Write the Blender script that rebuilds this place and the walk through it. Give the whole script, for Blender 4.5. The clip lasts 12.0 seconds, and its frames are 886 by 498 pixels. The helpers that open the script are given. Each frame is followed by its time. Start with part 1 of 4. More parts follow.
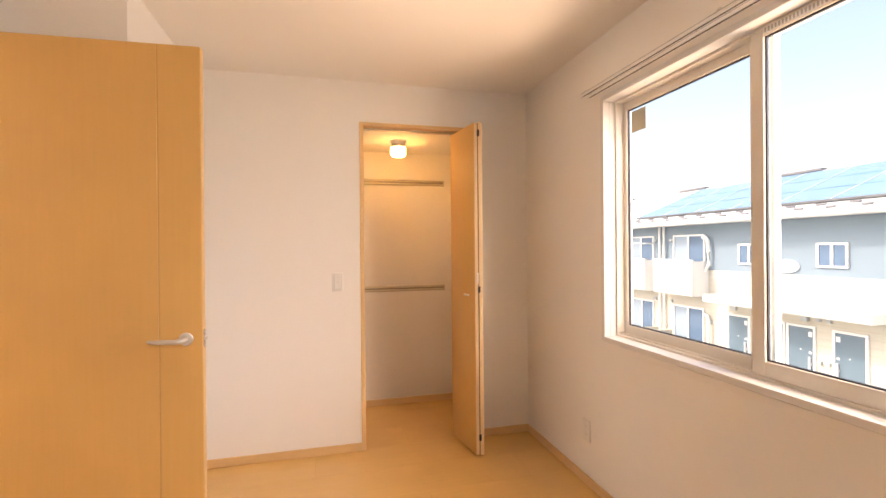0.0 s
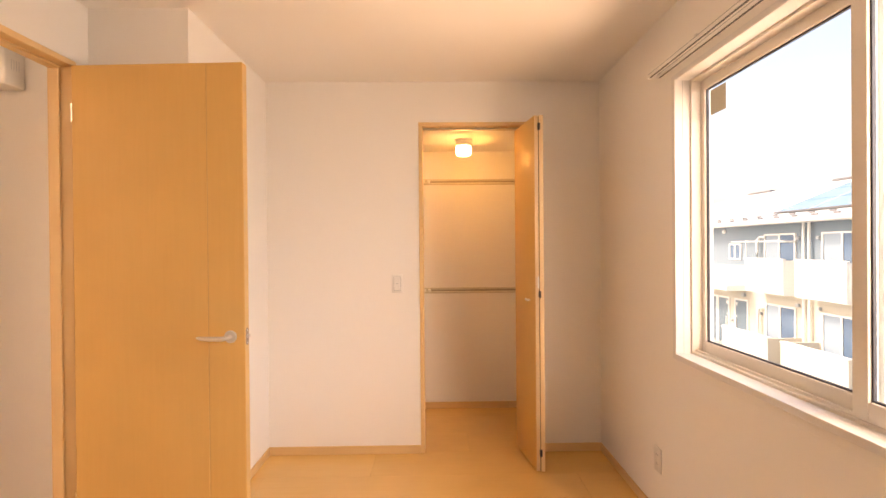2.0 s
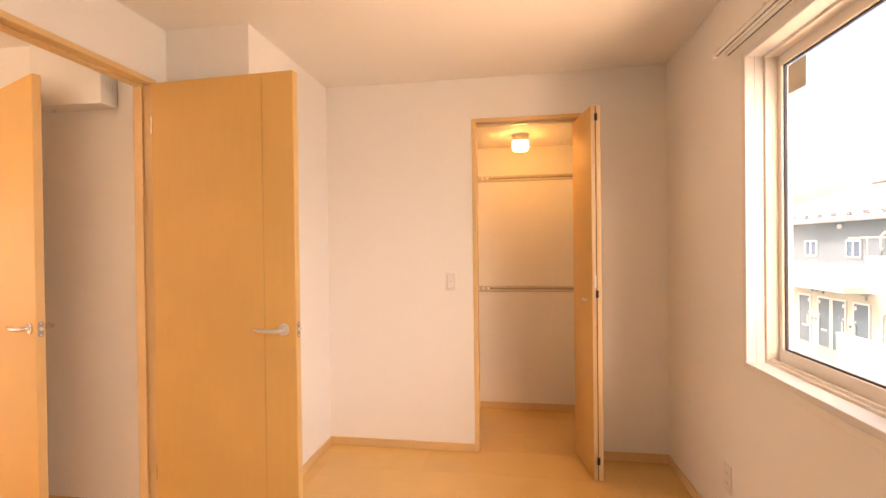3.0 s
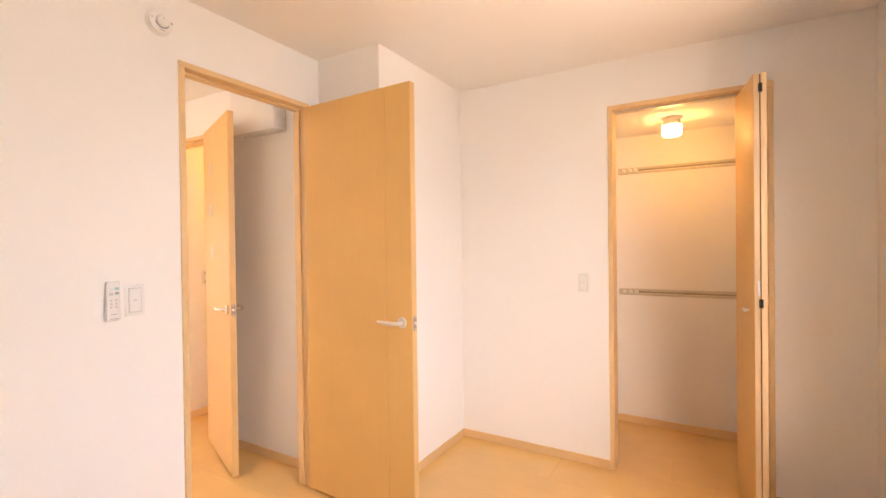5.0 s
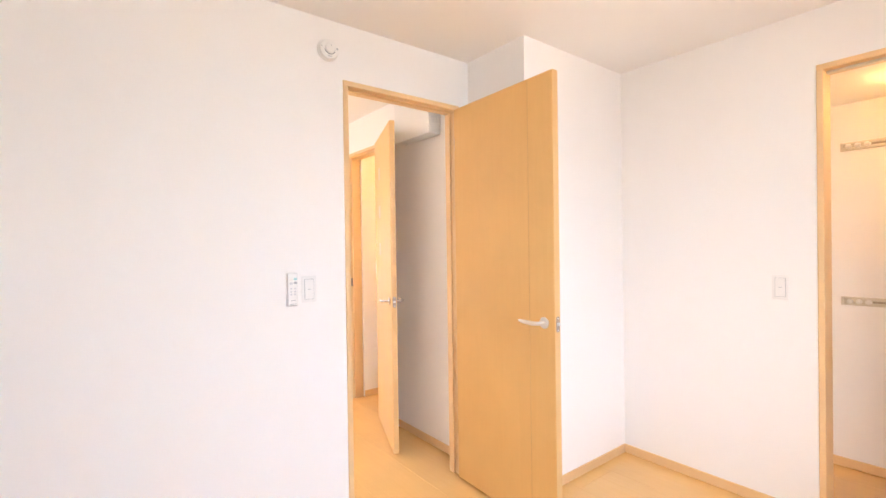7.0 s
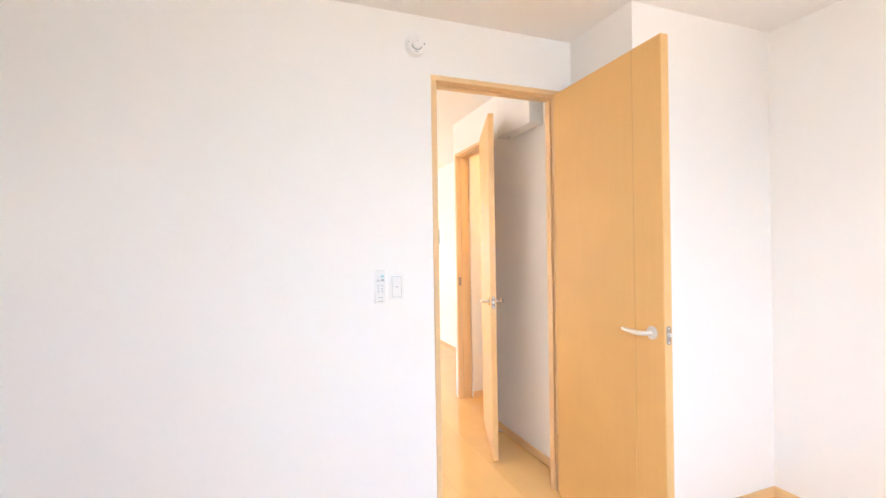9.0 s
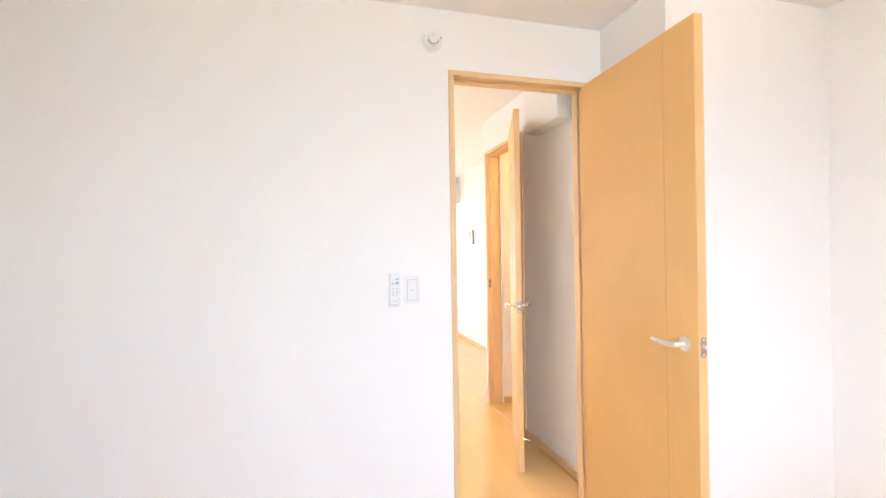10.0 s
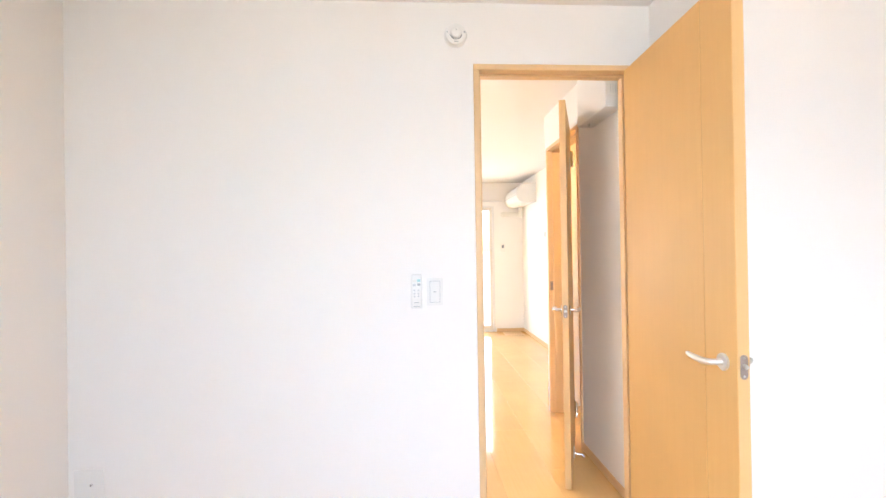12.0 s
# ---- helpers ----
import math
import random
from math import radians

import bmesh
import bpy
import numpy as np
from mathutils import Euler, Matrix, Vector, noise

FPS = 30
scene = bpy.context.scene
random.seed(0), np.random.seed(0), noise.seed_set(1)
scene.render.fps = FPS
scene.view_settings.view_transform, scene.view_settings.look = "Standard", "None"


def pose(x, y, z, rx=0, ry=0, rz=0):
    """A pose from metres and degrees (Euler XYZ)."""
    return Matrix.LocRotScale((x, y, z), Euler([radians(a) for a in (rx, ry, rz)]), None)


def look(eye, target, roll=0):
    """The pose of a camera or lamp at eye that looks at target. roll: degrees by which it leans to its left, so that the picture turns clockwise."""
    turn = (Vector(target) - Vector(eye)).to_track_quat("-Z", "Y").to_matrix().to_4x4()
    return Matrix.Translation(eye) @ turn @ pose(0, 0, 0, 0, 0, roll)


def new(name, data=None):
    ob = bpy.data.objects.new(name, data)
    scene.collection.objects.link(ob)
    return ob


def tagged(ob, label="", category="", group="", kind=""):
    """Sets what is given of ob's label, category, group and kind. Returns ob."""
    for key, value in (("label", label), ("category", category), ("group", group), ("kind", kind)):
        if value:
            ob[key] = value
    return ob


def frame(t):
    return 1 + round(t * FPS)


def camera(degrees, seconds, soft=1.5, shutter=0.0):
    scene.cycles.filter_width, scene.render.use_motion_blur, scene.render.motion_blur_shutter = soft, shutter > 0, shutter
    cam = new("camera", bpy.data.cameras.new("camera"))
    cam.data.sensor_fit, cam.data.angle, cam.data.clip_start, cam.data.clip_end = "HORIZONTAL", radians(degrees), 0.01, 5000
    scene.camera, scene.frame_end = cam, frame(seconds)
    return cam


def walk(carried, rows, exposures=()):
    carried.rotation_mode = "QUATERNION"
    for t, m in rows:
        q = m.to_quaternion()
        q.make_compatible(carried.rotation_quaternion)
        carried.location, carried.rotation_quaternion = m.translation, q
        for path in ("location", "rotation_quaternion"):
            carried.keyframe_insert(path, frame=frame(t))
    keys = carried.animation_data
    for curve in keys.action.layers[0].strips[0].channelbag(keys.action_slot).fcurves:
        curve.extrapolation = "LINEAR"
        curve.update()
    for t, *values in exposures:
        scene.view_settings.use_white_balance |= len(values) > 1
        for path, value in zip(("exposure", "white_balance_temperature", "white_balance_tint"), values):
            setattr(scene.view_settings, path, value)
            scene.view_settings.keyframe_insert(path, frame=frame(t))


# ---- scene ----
cam = camera(88.9, 12.0)
PATH = [
    (0, (0.255, 0.23, 1.316), (0.75, 2.167, 1.31), -0.5),
    (0.5, (0.326, 0.255, 1.321), (0.712, 2.217, 1.318), -0.4),
    (1, (0.393, 0.275, 1.32), (0.68, 2.255, 1.316), -0.4),
    (1.5, (0.481, 0.286, 1.331), (0.644, 2.279, 1.322), -0.5),
    (2, (0.574, 0.287, 1.335), (0.601, 2.287, 1.325), -0.5),
    (2.5, (0.66, 0.287, 1.334), (0.523, 2.283, 1.322), -0.6),
    (3, (0.717, 0.315, 1.331), (0.409, 2.291, 1.316), -0.7),
    (5, (0.966, 0.420, 1.336), (-0.046, 2.144, 1.319), -0.7),
    (5.5, (1.013, 0.421, 1.326), (-0.180, 2.022, 1.314), -0.7),
    (6, (1.036, 0.446, 1.315), (-0.318, 1.917, 1.305), -0.8),
    (6.5, (1.048, 0.495, 1.316), (-0.432, 1.839, 1.310), -0.8),
    (7, (1.052, 0.545, 1.326), (-0.529, 1.771, 1.313), -0.8),
    (9, (1.050, 0.777, 1.310), (-0.815, 1.500, 1.307), -0.9),
    (9.5, (1.025, 0.845, 1.316), (-0.874, 1.470, 1.313), -0.9),
    (10, (1.008, 0.914, 1.317), (-0.917, 1.458, 1.317), -0.9),
    (10.5, (1.006, 0.992, 1.313), (-0.943, 1.443, 1.316), -0.9),
    (11, (1.018, 1.078, 1.316), (-0.951, 1.433, 1.319), -0.9),
    (11.5, (1.027, 1.165, 1.313), (-0.959, 1.402, 1.321), -0.9),
    (12, (1.008, 1.239, 1.314), (-0.988, 1.363, 1.323), -0.9),
]
EXPOSURES = [(0.0, 1.86, 9000, 28), (2.5, 1.91, 10800, 34), (3.0, 1.93, 10900, 35), (5.0, 2.20, 8300, 28), (5.5, 2.30, 7600, 26), (7.0, 2.44, 6700, 20), (9.5, 2.49, 6300, 15), (12.0, 2.54, 6200, 14)]
walk(cam, [(t, look(eye, target, roll)) for t, eye, target, roll in PATH], EXPOSURES)

# ---- world, sun and exposure ----
SUN_DIR = Vector((-0.62, 0.30, 0.72)).normalized()      # towards the sun
world = bpy.data.worlds.new("world")
scene.world = world
world.use_nodes = True
_wn = world.node_tree
_sky = _wn.nodes.new("ShaderNodeTexSky")
_sky.sky_type = "NISHITA"
_sky.sun_disc = False
_sky.sun_elevation = math.asin(SUN_DIR.z)
_sky.sun_rotation = math.atan2(SUN_DIR.x, SUN_DIR.y)
_sky.dust_density = 4.0
_wn.links.new(_sky.outputs[0], _wn.nodes["Background"].inputs[0])
_wn.nodes["Background"].inputs[1].default_value = 0.15
_sun = bpy.data.lights.new("sun", "SUN")
_sun.energy, _sun.angle, _sun.color = 1.05, radians(0.6), (1.0, 0.96, 0.90)
sun = new("sun", _sun)
sun.matrix_world = look(SUN_DIR * 40, (0, 0, 0))

# Lamps added for daylight at two windows and a made-up third: large and soft outside the panes for the sky, one low
# down for the sunlit ground
def daylight_fill(name, at, target, w, h, watts, color):
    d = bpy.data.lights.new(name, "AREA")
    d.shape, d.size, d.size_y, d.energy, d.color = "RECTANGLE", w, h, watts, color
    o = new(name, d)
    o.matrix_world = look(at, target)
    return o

daylight_fill("sky_light_window", (4.25, 0.98, 2.60), (1.2, 0.90, 1.30), 3.3, 2.0, 40, (0.52, 0.74, 1.0))
daylight_fill("sky_light_pane", (2.15, 0.80, 1.62), (0.90, 0.70, 1.10), 0.80, 1.0, 10.5, (0.98, 0.94, 0.87))
# Added fill from the south, aimed at the dim corner beside the closet
daylight_fill("sky_light_side", (2.60, -0.65, 2.25), (1.05, 3.00, 0.35), 1.6, 1.3, 35, (1.0, 0.91, 0.82))
# Added fill standing for ground bounce: shines up to brighten the ceiling
daylight_fill("ground_light_window", (3.80, 0.60, -0.75), (0.30, 1.90, 2.25), 3.0, 1.5, 52, (1.0, 0.80, 0.60))
daylight_fill("sky_light_balcony", (-6.85, 0.90, 1.45), (-1.8, 2.1, 0.9), 1.5, 1.6, 8, (1.0, 0.95, 0.90))
# Added hall fill, shining up through the added south window
daylight_fill("sky_light_kitchen", (-1.85, -0.75, 0.70), (-1.70, 0.60, 2.40), 1.3, 0.5, 54, (1.0, 0.88, 0.74))

# ---- materials ----
def mat_base(name):
    m = bpy.data.materials.new(name)
    m.use_nodes = True
    nt = m.node_tree
    return m, nt, nt.nodes["Principled BSDF"]


def surface(name, color, rough=0.5, metal=0.0, var=0.06, scale=6.0, grain=120.0, bump=0.05, dist=0.001, stretch=(1, 1, 1), spec=0.5, coat=0.0):
    """A plain material with two scales of variation and a fine relief."""
    m, nt, p = mat_base(name)
    N, L = nt.nodes, nt.links
    tc, mp = N.new("ShaderNodeTexCoord"), N.new("ShaderNodeMapping")
    mp.inputs["Scale"].default_value = stretch
    L.new(tc.outputs["Object"], mp.inputs[0])
    big, fine = N.new("ShaderNodeTexNoise"), N.new("ShaderNodeTexNoise")
    big.inputs["Scale"].default_value, fine.inputs["Scale"].default_value = scale, grain
    fine.inputs["Detail"].default_value = 6
    L.new(mp.outputs[0], big.inputs["Vector"])
    L.new(mp.outputs[0], fine.inputs["Vector"])
    add = N.new("ShaderNodeMath")
    add.operation = "ADD"
    L.new(big.outputs["Fac"], add.inputs[0])
    L.new(fine.outputs["Fac"], add.inputs[1])
    rng = N.new("ShaderNodeMapRange")
    rng.inputs[1].default_value, rng.inputs[2].default_value = 0.6, 1.4
    rng.inputs[3].default_value, rng.inputs[4].default_value = 1 - var, 1 + var
    L.new(add.outputs[0], rng.inputs[0])
    mul = N.new("ShaderNodeVectorMath")
    mul.operation = "SCALE"
    mul.inputs[0].default_value = color
    L.new(rng.outputs[0], mul.inputs["Scale"])
    L.new(mul.outputs[0], p.inputs["Base Color"])
    p.inputs["Roughness"].default_value, p.inputs["Metallic"].default_value = rough, metal
    p.inputs["Specular IOR Level"].default_value = spec
    p.inputs["Coat Weight"].default_value = coat
    rr = N.new("ShaderNodeMapRange")
    rr.inputs[3].default_value, rr.inputs[4].default_value = rough * 0.85, min(1, rough * 1.15)
    L.new(big.outputs["Fac"], rr.inputs[0])
    L.new(rr.outputs[0], p.inputs["Roughness"])
    if bump:
        b = N.new("ShaderNodeBump")
        b.inputs["Strength"].default_value, b.inputs["Distance"].default_value = bump, dist
        L.new(fine.outputs["Fac"], b.inputs["Height"])
        L.new(b.outputs[0], p.inputs["Normal"])
    return m


def wood(name, light, dark, rough, axis="Z", piece_var=0.05, figure=1.0, coat=0.0):
    """Printed maple: long faint grain along one axis, a broad cloudy figure, each piece a little different."""
    m, nt, p = mat_base(name)
    N, L = nt.nodes, nt.links
    tc, mp, info = N.new("ShaderNodeTexCoord"), N.new("ShaderNodeMapping"), N.new("ShaderNodeObjectInfo")
    s = {"X": (0.9, 26, 26), "Y": (26, 0.9, 26), "Z": (26, 26, 0.9)}[axis]
    mp.inputs["Scale"].default_value = s
    shift = N.new("ShaderNodeVectorMath")
    shift.operation = "ADD"
    spread = N.new("ShaderNodeMath")
    spread.operation = "MULTIPLY"
    spread.inputs[1].default_value = 37.0
    L.new(info.outputs["Random"], spread.inputs[0])
    L.new(tc.outputs["Object"], shift.inputs[0])
    L.new(spread.outputs[0], shift.inputs[1])
    L.new(shift.outputs[0], mp.inputs[0])
    grain, cloud = N.new("ShaderNodeTexNoise"), N.new("ShaderNodeTexNoise")
    grain.inputs["Scale"].default_value, grain.inputs["Detail"].default_value = 4.0, 8
    grain.inputs["Distortion"].default_value = 0.6
    cloud.inputs["Scale"].default_value, cloud.inputs["Detail"].default_value = 3.2, 3
    L.new(mp.outputs[0], grain.inputs["Vector"])
    L.new(shift.outputs[0], cloud.inputs["Vector"])
    ramp = N.new("ShaderNodeMix")
    ramp.data_type = "RGBA"
    ramp.inputs["A"].default_value, ramp.inputs["B"].default_value = (*light, 1), (*dark, 1)
    g = N.new("ShaderNodeMapRange")
    g.inputs[1].default_value, g.inputs[2].default_value = 0.35, 0.75
    g.inputs[4].default_value = figure
    L.new(grain.outputs["Fac"], g.inputs[0])
    L.new(g.outputs[0], ramp.inputs["Factor"])
    c = N.new("ShaderNodeMapRange")
    c.inputs[1].default_value, c.inputs[2].default_value = 0.3, 0.7
    c.inputs[3].default_value, c.inputs[4].default_value = 0.96, 1.04
    L.new(cloud.outputs["Fac"], c.inputs[0])
    pv = N.new("ShaderNodeMapRange")
    pv.inputs[3].default_value, pv.inputs[4].default_value = 1 - piece_var, 1 + piece_var
    L.new(info.outputs["Random"], pv.inputs[0])
    mm = N.new("ShaderNodeMath")
    mm.operation = "MULTIPLY"
    L.new(c.outputs[0], mm.inputs[0])
    L.new(pv.outputs[0], mm.inputs[1])
    mul = N.new("ShaderNodeVectorMath")
    mul.operation = "SCALE"
    L.new(ramp.outputs["Result"], mul.inputs[0])
    L.new(mm.outputs[0], mul.inputs["Scale"])
    L.new(mul.outputs[0], p.inputs["Base Color"])
    r = N.new("ShaderNodeMapRange")
    r.inputs[3].default_value, r.inputs[4].default_value = rough * 0.85, rough * 1.2
    L.new(cloud.outputs["Fac"], r.inputs[0])
    L.new(r.outputs[0], p.inputs["Roughness"])
    p.inputs["Coat Weight"].default_value = coat
    b = N.new("ShaderNodeBump")
    b.inputs["Strength"].default_value, b.inputs["Distance"].default_value = 0.06, 0.0006
    L.new(grain.outputs["Fac"], b.inputs["Height"])
    L.new(b.outputs[0], p.inputs["Normal"])
    return m


def pane_material(name, tint, gloss):
    m, nt, p = mat_base(name)
    N, L = nt.nodes, nt.links
    out = N["Material Output"]
    N.remove(p)
    tr, gl, mix, fr = N.new("ShaderNodeBsdfTransparent"), N.new("ShaderNodeBsdfGlossy"), N.new("ShaderNodeMixShader"), N.new("ShaderNodeFresnel")
    tr.inputs[0].default_value = (*tint, 1)
    gl.inputs["Roughness"].default_value = 0.01
    fr.inputs["IOR"].default_value = gloss
    L.new(fr.outputs[0], mix.inputs[0])
    L.new(tr.outputs[0], mix.inputs[1])
    L.new(gl.outputs[0], mix.inputs[2])
    L.new(mix.outputs[0], out.inputs[0])
    return m


def glow(name, color, strength):
    m, nt, p = mat_base(name)
    p.inputs["Base Color"].default_value = (0.85, 0.83, 0.78, 1)
    p.inputs["Emission Color"].default_value = (*color, 1)
    p.inputs["Emission Strength"].default_value = strength
    return m


M_PAPER = surface("white_wallpaper", (0.885, 0.872, 0.852), 0.85, var=0.015, scale=1.4, grain=260, bump=0.22, dist=0.0012, spec=0.25)
M_CEIL = surface("white_ceiling_paper", (0.875, 0.862, 0.842), 0.9, var=0.015, scale=1.1, grain=200, bump=0.2, dist=0.0012, spec=0.2)
M_DOOR = wood("maple_door_sheet", (0.75, 0.452, 0.162), (0.70, 0.405, 0.13), 0.46, "Z", 0.02, 0.35)
M_TRIM = wood("maple_trim", (0.79, 0.555, 0.30), (0.75, 0.51, 0.265), 0.4, "Z", 0.03, 0.45)
M_TRIMX = wood("maple_skirting", (0.775, 0.53, 0.275), (0.735, 0.485, 0.24), 0.42, "X", 0.04, 0.5)
M_EDGE = wood("maple_door_edge", (0.735, 0.465, 0.205), (0.70, 0.43, 0.175), 0.45, "Z", 0.02, 0.4)
M_FLOOR = wood("maple_flooring", (0.79, 0.49, 0.185), (0.755, 0.455, 0.158), 0.14, "X", 0.02, 0.6, coat=0.3)
M_GROOVE = surface("dark_groove", (0.64, 0.39, 0.16), 0.7, var=0.1)
M_SUB = surface("subfloor", (0.60, 0.42, 0.22), 0.7, var=0.05)
M_WHITE = surface("white_plastic", (0.82, 0.82, 0.80), 0.35, var=0.015, scale=10, bump=0.0)
M_WHITE2 = surface("ivory_plastic", (0.78, 0.77, 0.73), 0.4, var=0.02, scale=10, bump=0.0)
M_GREYP = surface("grey_print", (0.42, 0.45, 0.47), 0.5, var=0.02, bump=0)
M_PALE = surface("pale_grey_button", (0.60, 0.62, 0.64), 0.5, var=0.02, bump=0)
M_TEAL = surface("teal_rubber_button", (0.35, 0.66, 0.66), 0.5, var=0.03, bump=0)
M_DARK = surface("dark_grey_button", (0.22, 0.25, 0.28), 0.5, var=0.03, bump=0)
M_RESIN = surface("white_resin_sash", (0.78, 0.75, 0.70), 0.4, var=0.02, scale=4, grain=90, bump=0.03)
M_CASE = surface("white_window_lining", (0.78, 0.785, 0.79), 0.32, var=0.012, scale=3, grain=60, bump=0.02)
M_GASKET = surface("black_gasket", (0.03, 0.035, 0.05), 0.6, var=0.05, bump=0)
M_SATIN = surface("satin_nickel", (0.74, 0.73, 0.71), 0.42, metal=0.8, var=0.04, scale=40, grain=300, bump=0.02)
M_CHROME = surface("chrome", (0.75, 0.75, 0.76), 0.14, metal=1.0, var=0.03, bump=0)
M_PLATE = surface("brushed_steel_plate", (0.36, 0.29, 0.25), 0.5, metal=0.4, var=0.08, stretch=(1, 1, 8), bump=0.03)
M_HINGE = surface("dark_bronze_hinge", (0.045, 0.04, 0.04), 0.45, metal=0.5, var=0.1, bump=0)
M_RAILM = surface("beige_rail_metal", (0.64, 0.60, 0.51), 0.42, metal=0.25, var=0.04, bump=0.02)
M_RAILD = surface("rail_slot", (0.36, 0.32, 0.25), 0.6, var=0.05, bump=0)
M_CURT = surface("white_rail_enamel", (0.80, 0.80, 0.80), 0.32, var=0.02, bump=0)
M_SLOT = surface("shadow_slot", (0.10, 0.10, 0.11), 0.6, var=0.05, bump=0)
M_BULB = glow("warm_lamp_glass", (1.0, 0.57, 0.19), 10.5)
M_BULB2 = glow("warm_downlight", (1.0, 0.50, 0.11), 30.0)
M_FROST = surface("frosted_white_acrylic", (0.56, 0.53, 0.42), 0.5, var=0.02, bump=0)
M_PANE = pane_material("clear_window_glass", (0.86, 0.95, 1.0), 1.12)
M_STICK = surface("beige_glass_label", (0.52, 0.50, 0.41), 0.6, var=0.08, scale=30, bump=0)
# outside
M_GREY = surface("blue_grey_siding", (0.19, 0.26, 0.315), 0.8, var=0.05, scale=2, grain=30, bump=0.3, dist=0.004, stretch=(1, 1, 10))
M_CREAM = surface("cream_brick_siding", (0.54, 0.50, 0.43), 0.8, var=0.06, scale=2, grain=24, bump=0.4, dist=0.006, stretch=(1, 1, 9))
M_OWHITE = surface("white_painted_panel", (0.74, 0.73, 0.70), 0.6, var=0.03, scale=2, grain=40, bump=0.05)
M_ROOF = surface("grey_roof_tile", (0.56, 0.57, 0.58), 0.7, var=0.10, scale=3, grain=30, bump=0.3, dist=0.01)
M_SOLAR = surface("solar_cell_glass", (0.13, 0.27, 0.39), 0.22, var=0.10, scale=5, grain=12, bump=0)
M_OGLASS = surface("facade_glass", (0.10, 0.17, 0.26), 0.08, var=0.12, scale=2, grain=9, bump=0)
M_CURTAIN = surface("pale_curtain", (0.27, 0.35, 0.42), 0.8, var=0.10, scale=8, grain=60, stretch=(1, 12, 0.3), bump=0.2)
M_ODOOR = surface("slate_entrance_door", (0.105, 0.165, 0.21), 0.5, var=0.06, scale=3, grain=40, bump=0.05)
M_BRICK = surface("dark_trim", (0.16, 0.16, 0.17), 0.6, var=0.1, bump=0)
M_GROUND = surface("concrete_ground", (0.42, 0.41, 0.38), 0.9, var=0.12, scale=0.4, grain=14, bump=0.3, dist=0.01)

# ---- builders ----
def bx(bm, x0, x1, y0, y1, z0, z1, bevel=0.0, seg=1):
    """A box between two corners, its edges eased by bevel."""
    r = bmesh.ops.create_cube(bm, size=1.0)
    bmesh.ops.transform(bm, matrix=Matrix.Translation(((x0 + x1) / 2, (y0 + y1) / 2, (z0 + z1) / 2)) @ Matrix.Diagonal((abs(x1 - x0), abs(y1 - y0), abs(z1 - z0), 1)), verts=r["verts"])
    if bevel:
        edges = list({e for v in r["verts"] for e in v.link_edges})
        bmesh.ops.bevel(bm, geom=edges, offset=bevel, segments=seg, affect="EDGES", profile=0.5)
    return bm


def box(*a, **k):
    return bx(bmesh.new(), *a, **k)


def cyl(bm, p, q, r0, r1=None, n=20):
    """A round bar from p to q."""
    p, q = Vector(p), Vector(q)
    m = Matrix.Translation((p + q) / 2) @ (q - p).to_track_quat("Z", "Y").to_matrix().to_4x4()
    bmesh.ops.create_cone(bm, cap_ends=True, segments=n, radius1=r0, radius2=r0 if r1 is None else r1, depth=(q - p).length, matrix=m)
    return bm


def lathe(bm, profile, n=32, m=Matrix()):
    """A turned body: profile of (radius, height) from bottom to top."""
    rings = []
    for r, z in profile:
        rings.append([bm.verts.new(m @ Vector((r * math.cos(2 * math.pi * k / n), r * math.sin(2 * math.pi * k / n), z))) for k in range(n)])
    for a, b in zip(rings, rings[1:]):
        for k in range(n):
            bm.faces.new((a[k], a[(k + 1) % n], b[(k + 1) % n], b[k]))
    bm.faces.new(rings[0][::-1])
    bm.faces.new(rings[-1])
    return bm


def sweep(bm, pts, radii, n=12, squash=1.0):
    """A rounded bar along points with a radius at each."""
    pts = [Vector(p) for p in pts]
    rings = []
    for i, p in enumerate(pts):
        t = (pts[min(i + 1, len(pts) - 1)] - pts[max(i - 1, 0)]).normalized()
        side = t.cross(Vector((0, 0, 1))).normalized()
        up = side.cross(t)
        rings.append([bm.verts.new(p + radii[i] * (math.cos(2 * math.pi * k / n) * side + squash * math.sin(2 * math.pi * k / n) * up)) for k in range(n)])
    for a, b in zip(rings, rings[1:]):
        for k in range(n):
            bm.faces.new((a[k], a[(k + 1) % n], b[(k + 1) % n], b[k]))
    bm.faces.new(rings[0][::-1])
    bm.faces.new(rings[-1])
    return bm


def extrude_profile(bm, prof, x0, x1):
    """A prism along x from a closed outline in (y, z)."""
    a = [bm.verts.new((x0, y, z)) for y, z in prof]
    b = [bm.verts.new((x1, y, z)) for y, z in prof]
    n = len(prof)
    for k in range(n):
        bm.faces.new((a[k], a[(k + 1) % n], b[(k + 1) % n], b[k]))
    bm.faces.new(a[::-1])
    bm.faces.new(b)
    return bm


def mesh_of(name, bm, material, smooth=False):
    bmesh.ops.recalc_face_normals(bm, faces=bm.faces)
    me = bpy.data.meshes.new(name)
    bm.to_mesh(me)
    bm.free()
    me.materials.append(material)
    if smooth:
        me.shade_smooth()
        me.set_sharp_from_angle(angle=radians(40))
    return me


def part(name, bm, material, parent=None, label="", smooth=False):
    ob = new(name, mesh_of(name, bm, material, smooth))
    if parent:
        ob.parent = parent
    if label:
        ob["label"] = label
    return ob


def structure(name, bm, material, label="", category=""):
    return tagged(part(name, bm, material), label, category, "", "structure")


def thing(name, at, label, category, rz=0.0, group="", kind=""):
    ob = new(name)
    ob.matrix_world = pose(*at, 0, 0, rz)
    return tagged(ob, label, category, group, kind)


def repeat(name, source, parent, m):
    """Another part on the same mesh."""
    ob = new(name, source.data)
    ob.parent = parent
    ob.matrix_basis = m
    return ob

